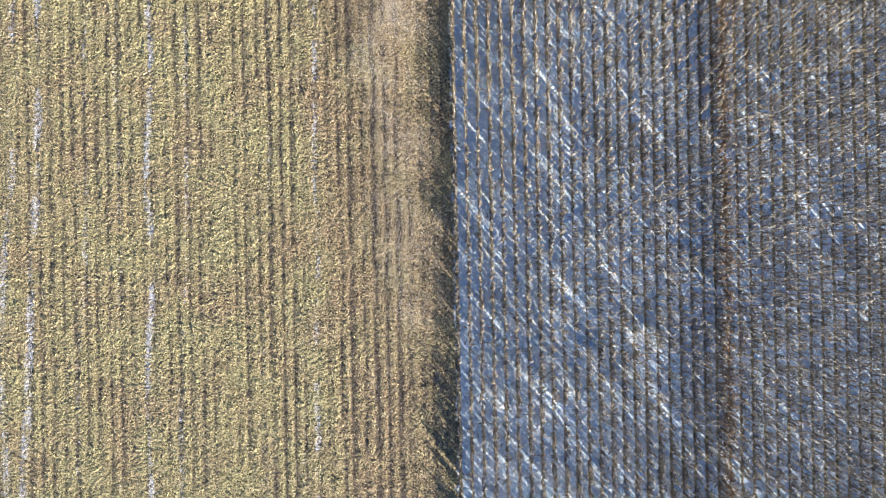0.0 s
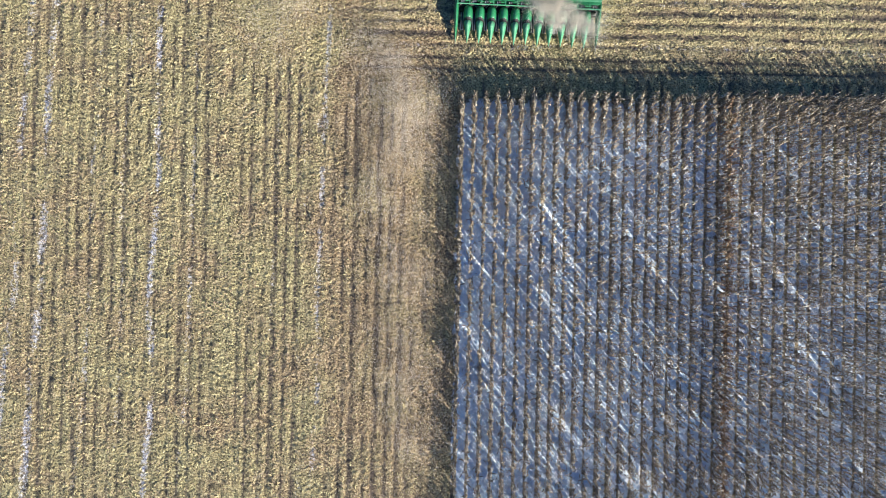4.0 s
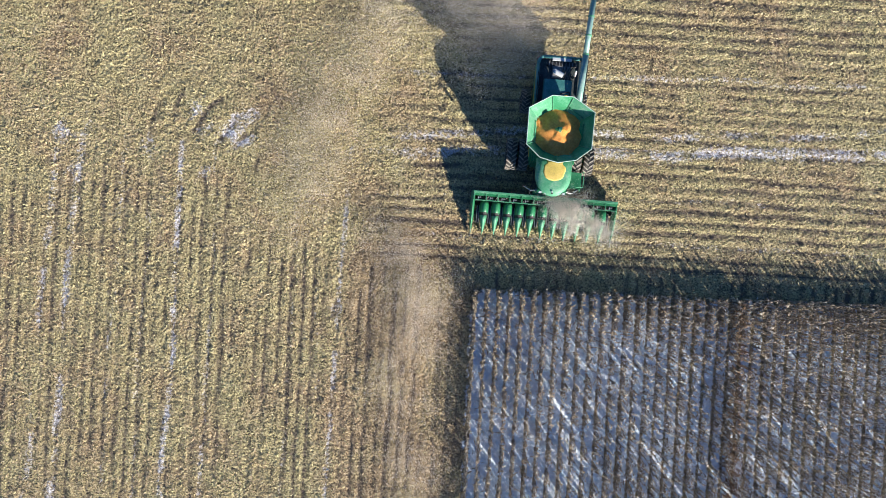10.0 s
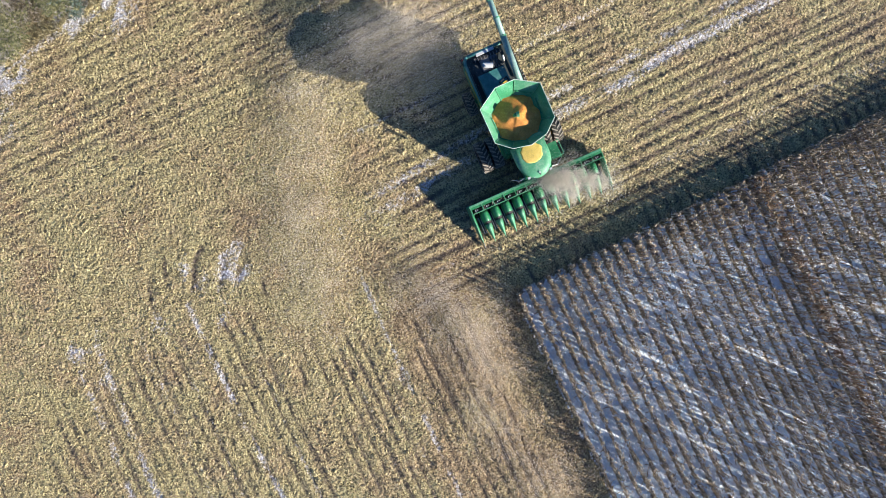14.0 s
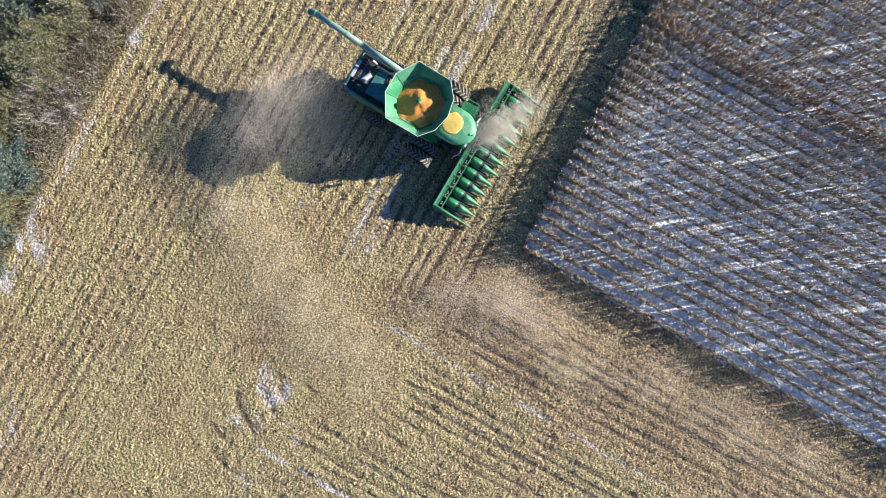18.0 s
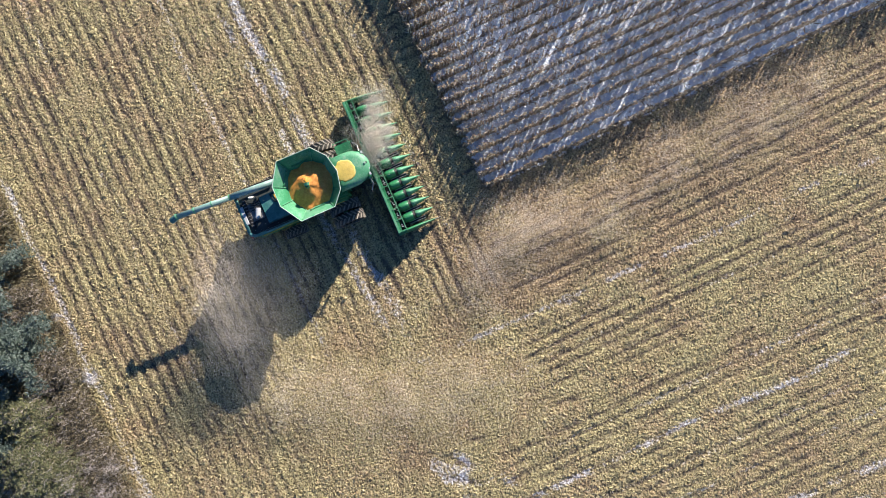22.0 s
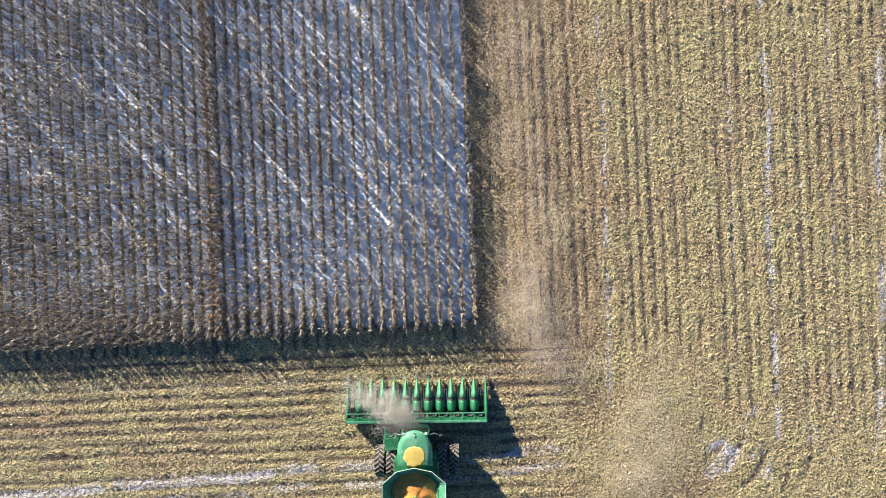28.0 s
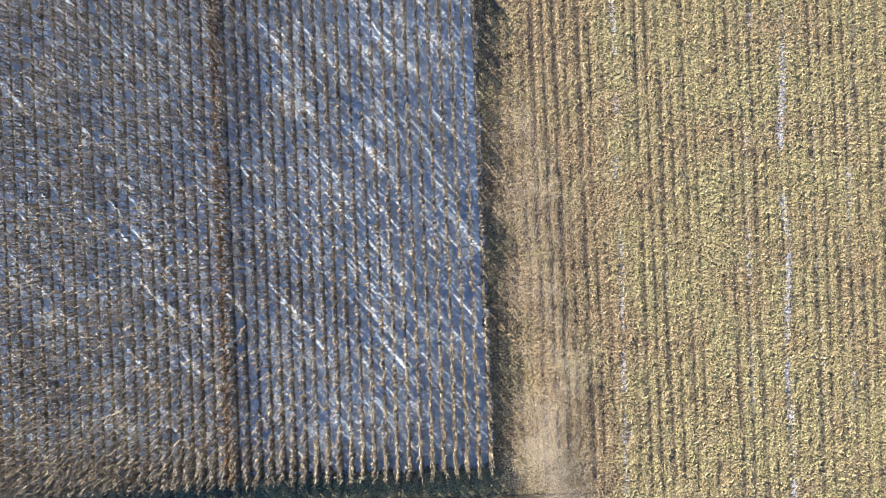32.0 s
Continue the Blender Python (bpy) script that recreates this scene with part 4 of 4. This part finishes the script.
chains = [part("gathering_chain", block(s * 0.07 - 0.02, 3.4, 0.40, s * 0.07 + 0.02, 4.55, 0.45, 0.008), STEEL, head) for s in (-1, 1)]


def again(ob, dx):
    c = ob.copy()
    scene.collection.objects.link(c)
    c.location.x += dx
    return c


for i in range(11):
    dx = (i - 5) * PITCH
    if i != 5:
        for ob in (hood_mesh, snout_mesh, ring_mesh):
            again(ob, dx)
for i in range(12):
    dx = (i - 5.5) * PITCH
    for ob in (deck_mesh, *chains):
        again(ob, dx)
for ob in (deck_mesh, *chains):
    bpy.data.objects.remove(ob)
for s in (-1, 1):
    c = s * (HEAD_W / 2 - 0.02)
    divider = part("end_divider", loft([[(c + p, q, r) for p, q, r in arch(2.5, 0.13, 0.3, 1.25)], [(c + p, q, r) for p, q, r in arch(3.3, 0.15, 0.25, 1.12)], [(c + p, q, r) for p, q, r in arch(4.2, 0.13, 0.2, 0.8)], [(c + p, q, r) for p, q, r in arch(5.0, 0.06, 0.12, 0.38)], [(c + p, q, r) for p, q, r in arch(5.42, 0.012, 0.1, 0.14)]]), GREEN, head, "smooth green end divider", smooth=True)
    part("divider_wear_strip", tube((c, 5.0, 0.37), (c, 5.45, 0.13), 0.02, n=6), STEEL, divider)
for i in range(12):
    dx = (i - 5.5) * PITCH
    box = part("row_gearbox", block(dx - 0.15, 2.86, 0.98, dx + 0.15, 3.10, 1.14, 0.03), BLACK, head, "greasy row gearbox")
    part("gearbox_cap", tube((dx - 0.05, 2.95, 1.12), (dx - 0.05, 2.95, 1.18), 0.055, n=10), STEEL, box)
    part("clutch_bolt", block(dx + 0.05, 2.90, 1.13, dx + 0.10, 3.06, 1.17, 0.008), LIGHT_GREY, box)
    part("tie_strap", block(dx + 0.30, 2.66, 1.24, dx + 0.37, 3.16, 1.27, 0.006), GREEN_DUSTY, head)
part("front_rail", block(-HEAD_W / 2, 3.08, 1.10, HEAD_W / 2, 3.14, 1.20, 0.015), GREEN_DUSTY, head, "narrow worn rail in front of the top bar")
part("drive_shaft", tube((-3.6, 2.55, 0.8), (3.6, 2.55, 0.8), 0.05, n=8), BLACK, head)
for i in range(5):
    part("frame_strut", block(-3.6 + 1.8 * i - 0.05, 2.5, 0.45, -3.6 + 1.8 * i + 0.05, 2.64, 1.2, 0.01), GREEN, head)
for s in (-1, 1):
    part("head_hose", pipe([(s * 0.95, 1.9, 1.5), (s * 1.1, 2.3, 1.45), (s * 1.0, 2.6, 1.25)], 0.035, 6), BLACK, head)

combine.matrix_world = pose(4.15, 8.31, 0.0, 0, 0, 178.4)


# ---- field edge: conifers, bare shrubs, brush ----
def tufts(centres, size, g, flat=0.6):
    """Small three-bladed sprays at the centres, as vertices and triangles."""
    k = len(centres)
    v = np.zeros((k, 9, 3))
    for b in range(3):
        a = g.uniform(0, 6.283, k)
        e = g.uniform(-0.5, 0.9, k) * flat
        s = size * g.uniform(0.6, 1.3, k)
        way = np.stack([np.cos(a) * np.cos(e), np.sin(a) * np.cos(e), np.sin(e)], 1)
        side = np.stack([-np.sin(a), np.cos(a), g.uniform(-0.4, 0.4, k)], 1)
        v[:, 3 * b] = centres - side * (s * 0.22)[:, None]
        v[:, 3 * b + 1] = centres + side * (s * 0.22)[:, None]
        v[:, 3 * b + 2] = centres + way * s[:, None]
    return v.reshape(-1, 3), np.arange(k * 9).reshape(-1, 3)


def limbs(points, mat, name, parent, sides=5):
    """Tapered limbs: each (from, to, radius)."""
    bm = None
    for p, q, r in points:
        bm = tube(p, q, r, r * 0.3, sides, bm)
    return part(name, bm, mat, parent)


def conifer(seed, tall, wide, label):
    g = np.random.default_rng(seed)
    tree = tagged(new("conifer_tree"), label, "tree", "conifers along the field edge")
    bm = loft([[(r * math.cos(a), r * math.sin(a), z) for a in np.linspace(0, 6.2832, 9)[:-1]] for r, z in ((0.2, -0.1), (0.13, tall * 0.35), (0.03, tall * 0.95))])
    part("trunk", bm, BARK, tree)
    arms, dots = [], []
    for i in range(46):
        f = (i + g.uniform(0, 1)) / 46
        z = tall * (0.06 + 0.9 * f)
        reach = wide * (1 - f) ** 0.7 * g.uniform(0.65, 1.15) * (0.85 + 0.3 * math.sin(3 * i))
        a = i * 2.4 + g.uniform(-0.4, 0.4)
        tip = Vector((math.cos(a) * reach, math.sin(a) * reach, z + reach * g.uniform(-0.05, 0.3)))
        arms.append((Vector((0, 0, z)), tip, 0.05 * (1 - 0.7 * f)))
        n = int(18 + 110 * reach / wide)
        for _ in range(n):
            s = g.uniform(0.3, 1.05)
            spread = 0.10 + 0.16 * s
            dots.append(Vector((0, 0, z)).lerp(tip, s) + Vector(g.normal(0, spread, 3) * [1, 1, 0.6]))
    limbs(arms, BARK, "limb", tree)
    c = np.array([list(d) for d in dots])
    c[:, 2] = np.maximum(c[:, 2], 0.12)
    c = np.concatenate([c] + [c + g.normal(0, 0.11, c.shape) for _ in range(2)])
    c[:, 2] = np.maximum(c[:, 2], 0.08)
    v, t = tufts(c, 0.165, g)
    crown = new("crown", mass("crown", v, None, NEEDLE, t))
    crown.parent = tree
    return tree


def bare_shrub(seed, tall, wide, label, mat, leaves=0):
    g = np.random.default_rng(seed)
    shrub = tagged(new("shrub"), label, "shrub", "shrubs along the field edge")
    stems, twigs, ends = [], [], []
    for i in range(24):
        a = g.uniform(0, 6.283)
        out = wide * math.sqrt(g.uniform(0.02, 1))
        tip = Vector((math.cos(a) * out, math.sin(a) * out, tall * g.uniform(0.6, 1.0)))
        stems.append((Vector((math.cos(a) * 0.15, math.sin(a) * 0.15, -0.05)), tip, 0.028))
        for j in range(14):
            s = g.uniform(0.3, 1.0)
            p = stems[-1][0].lerp(tip, s)
            q = p + Vector(g.normal(0, 0.33, 3)) + Vector((math.cos(a) * 0.2, math.sin(a) * 0.2, 0.25))
            twigs.append((p, q))
            for _ in range(6):
                w = p.lerp(q, g.uniform(0.3, 1.0))
                e = w + Vector(g.normal(0, 0.2, 3)) + Vector((0, 0, 0.1))
                twigs.append((w, e))
                ends.append(e)
    limbs(stems, BARK, "stem", shrub)
    k = len(twigs)
    v = np.zeros((k, 4, 3))
    for i, (p, q) in enumerate(twigs):
        side = (q - p).cross(Vector((0, 0, 1))).normalized() * 0.009
        v[i] = [p - side, p + side, q + side * 0.4, q - side * 0.4]
    tw = new("twig_mass", mass("twig_mass", v.reshape(-1, 3), np.arange(k * 4).reshape(-1, 4), TWIG))
    tw.parent = shrub
    tagged(tw, kind="stuff")
    if leaves:
        c = np.array([list(e) for e in ends])
        c = np.concatenate([c + g.normal(0, 0.12, c.shape) for _ in range(leaves)])
        c[:, 2] = np.maximum(c[:, 2], 0.06)
        vv, tt = tufts(c, 0.15, g)
        lv = new("foliage", mass("foliage", vv, None, mat, tt))
        lv.parent = shrub
    return shrub


first = conifer(11, 5.2, 3.0, "blue-green bushy conifer beside the field edge")
second = conifer(12, 4.2, 2.5, "blue-green bushy conifer beside the field edge")
first.matrix_world = pose(3.2, 31.2, 0, 0, 0, 40)
second.matrix_world = pose(-11.9, 30.9, 0, 0, 0, 10)
TREES = ((first, 8.2, 31.4, 130), (second, -17.0, 30.6, 250), (second, 14.6, 33.4, 70), (first, -19.4, 34.0, 200), (second, 20.2, 32.6, 310), (first, -2.4, 36.5, 285), (second, -8.6, 35.6, 160), (first, 5.6, 36.6, 15), (second, -25.6, 32.4, 95), (first, 26.4, 33.6, 240), (second, -15.4, 35.6, 20), (second, -30.9, 30.2, 180), (second, 0.2, 35.2, 220), (second, 11.3, 36.1, 330))
for src, cx, cy, turn in TREES:
    copy_thing(src, pose(cx, cy, 0, 0, 0, turn))
grey = bare_shrub(21, 2.2, 2.1, "leafless grey shrub with fine pale twigs", TWIG)
rusty = bare_shrub(22, 1.3, 1.3, "brown shrub with dry leaves", BRUSH_DARK, 1)
olive = bare_shrub(23, 2.1, 2.0, "olive-green shrub in snowy grass", OLIVE, 2)
grey.matrix_world, rusty.matrix_world, olive.matrix_world = pose(-6.7, 30.4, 0), pose(5.6, 30.0, 0), pose(-13.9, 31.2, 0)
for src, cx, cy, turn in ((grey, 12.0, 31.0, 200), (grey, 17.4, 31.4, 20), (grey, -21.9, 31.4, 90), (rusty, -2.9, 30.6, 150), (rusty, -8.9, 30.1, 60),
                           (olive, -9.2, 32.6, 80), (olive, -18.7, 30.3, 150), (olive, -22.9, 29.4, 30), (olive, -4.2, 33.0, 210), (olive, -1.3, 32.4, 300), (olive, 17.9, 33.8, 260), (olive, -15.4, 32.8, 40)):
    copy_thing(src, pose(cx, cy, 0, 0, 0, turn))

g = np.random.default_rng(5)
CROWNS = [(3.2, 31.2), (-11.9, 30.9)] + [(cx, cy) for _, cx, cy, _ in TREES]
for cx in np.arange(-34, 35, 1.9):
    for low, high, kinds in ((29.8, 30.6, (rusty, rusty, rusty)), (31.2, 33.0, (olive, rusty, olive)), (33.6, 37.5, (olive, grey, rusty))):
        sx, sy = cx + g.uniform(-0.7, 0.7), g.uniform(low, high) - 0.015 * max(0, -14 - cx) ** 1.6
        src, turn, lucky = kinds[int(g.integers(0, 3))], g.uniform(0, 360), g.random() < 0.62
        if lucky and min(math.hypot(sx - tx, sy - ty) for tx, ty in CROWNS) > 2.6:
            copy_thing(src, pose(sx, sy, 0, 0, 0, turn))

# dry grass and brush on the verge
k = 60000
x, y = RNG.uniform(-37, 37, k), EDGE_Y + 0.45 + 11 * RNG.random(k) ** 1.3
edge = EDGE_Y - 0.03 * np.clip(-14 - x, 0, 30) ** 1.6
y = y - (EDGE_Y - edge)
clump = fractal(x * 0.9, y * 0.9, 61)
keep = clump > 0.30
x, y, clump = x[keep], y[keep], clump[keep]
k = len(x)
tall, way, lean = RNG.uniform(0.15, 0.55, k) * (0.6 + clump), RNG.uniform(0, 6.283, k), RNG.uniform(0.2, 0.9, k)
v = np.zeros((k, 6, 3))
for j, f in enumerate((0.0, 0.55, 1.0)):
    for e, side in enumerate((-1, 1)):
        w = (0.018, 0.014, 0.004)[j]
        v[:, 2 * j + e, 0] = x + np.cos(way) * lean * tall * f ** 1.6 - np.sin(way) * w * side
        v[:, 2 * j + e, 1] = y + np.sin(way) * lean * tall * f ** 1.6 + np.cos(way) * w * side
        v[:, 2 * j + e, 2] = tall * f * (1 - 0.35 * f * lean) + ground_z(x, y) - 0.02
q = (np.arange(k) * 6)[:, None, None] + np.array([[0, 2, 3, 1], [2, 4, 5, 3]])[None]
tagged(new("verge_grass", mass("verge_grass", v.reshape(-1, 3), q.reshape(-1, 4), BRUSH)), "tall brown dry grass along the field edge", "grass", kind="stuff")


# ---- dust raised by the machine ----
def dust(name, way, count, puffs, size, label, mat=DUST, flake=0.012):
    """A drifting cloud of fine flakes: soft puffs strewn along a line of (x, y, z, weight) points."""
    way = np.array(way)
    c = []
    for _ in range(puffs):
        f = RNG.uniform(0, len(way) - 1)
        i = min(int(f), len(way) - 2)
        here = way[i] + (f - i) * (way[i + 1] - way[i])
        spread = size * RNG.uniform(0.35, 1.0)
        centre = here[:3] + RNG.normal(0, 1, 3) * size * np.array([0.75, 0.75, 0.08 * here[2]])
        p = RNG.normal(0, 1, (int(count / puffs * here[3]), 3))
        # ragged: each puff is drawn out and thinned unevenly
        p[:, 0] += 0.5 * np.sin(1.7 * p[:, 1] + i)
        p[:, 1] += 0.5 * np.sin(1.9 * p[:, 0] + f * 3)
        c.append(centre + p * spread * np.array([1, 1, 0.12 + 0.11 * here[2]]))
    c = np.concatenate(c)
    k = len(c)
    c[:, 2] = np.where(c[:, 2] < 0.2, 0.2 + RNG.random(k) * 0.4, c[:, 2])
    v = c[:, None, :] + RNG.normal(0, flake, (k, 3, 3))
    return tagged(new(name, mass(name, v.reshape(-1, 3), None, mat, np.arange(k * 3).reshape(-1, 3))), label, "dust", kind="stuff")


dust("dust_plume", ((2.8, 14.6, 2.6, 1.8), (0.6, 16.0, 3.0, 2.6), (-1.8, 18.2, 2.2, 1.4), (-6.2, 18.0, 0.8, 1.3), (-8.8, 14.2, 0.7, 1.4), (-10.4, 10.4, 0.6, 1.1), (-11.4, 6.2, 0.6, 0.8), (-12.4, 2.6, 0.7, 0.5)), 140000, 90, 1.4, "pale tan dust drifting behind the combine harvester")
dust("swath_dust", ((-7.4, 3.4, 0.7, 1.3), (-4.2, 0.6, 0.8, 1.9), (-3.8, -3.0, 0.8, 1.9), (-5.0, -8.0, 0.8, 1.2), (-3.4, -13.0, 0.7, 1.1), (-3.0, -19.0, 0.7, 1.2), (-2.8, -27.0, 0.7, 1.1)), 90000, 90, 1.25, "thin tan dust hanging over the freshly cut swath")
dust("header_dust", ((8.2, 3.9, 1.7, 0.8), (6.9, 4.2, 2.0, 1.2), (5.6, 4.6, 2.2, 1.2), (4.3, 5.2, 2.2, 0.7)), 180000, 34, 0.5, "puff of pale dust above the corn head", PALE_DUST, 0.0078)


# ---- single corn plants at the corner of the crop ----
ready = []
for parts in TEMPLATES[:6]:
    name, pv, pq = parts[0]
    root = tagged(new("corn_plant", mass("corn_plant", pv, pq, STALK)), "dead ripe corn plant with drooping dry leaves", "corn plant", "corn plants at the crop corner")
    for name, pv, pq in parts[1:]:
        ob = new(name, mass(name, pv, pq, {"leaf": PLANT_LEAF, "ear": HUSK, "tassel": STALK}[name]))
        ob.parent = root
    ready.append(root)
heights = ground_z(SINGLE_X, SINGLE_Y)
for i, (cx, cy, cz) in enumerate(zip(SINGLE_X, SINGLE_Y, heights)):
    m = pose(cx, cy, cz, random.gauss(0, 3), random.gauss(0, 3), random.uniform(0, 360))
    if i < len(ready):
        ready[i].matrix_world = m
    elif random.random() < 0.94:
        copy_thing(ready[i % len(ready)], m)
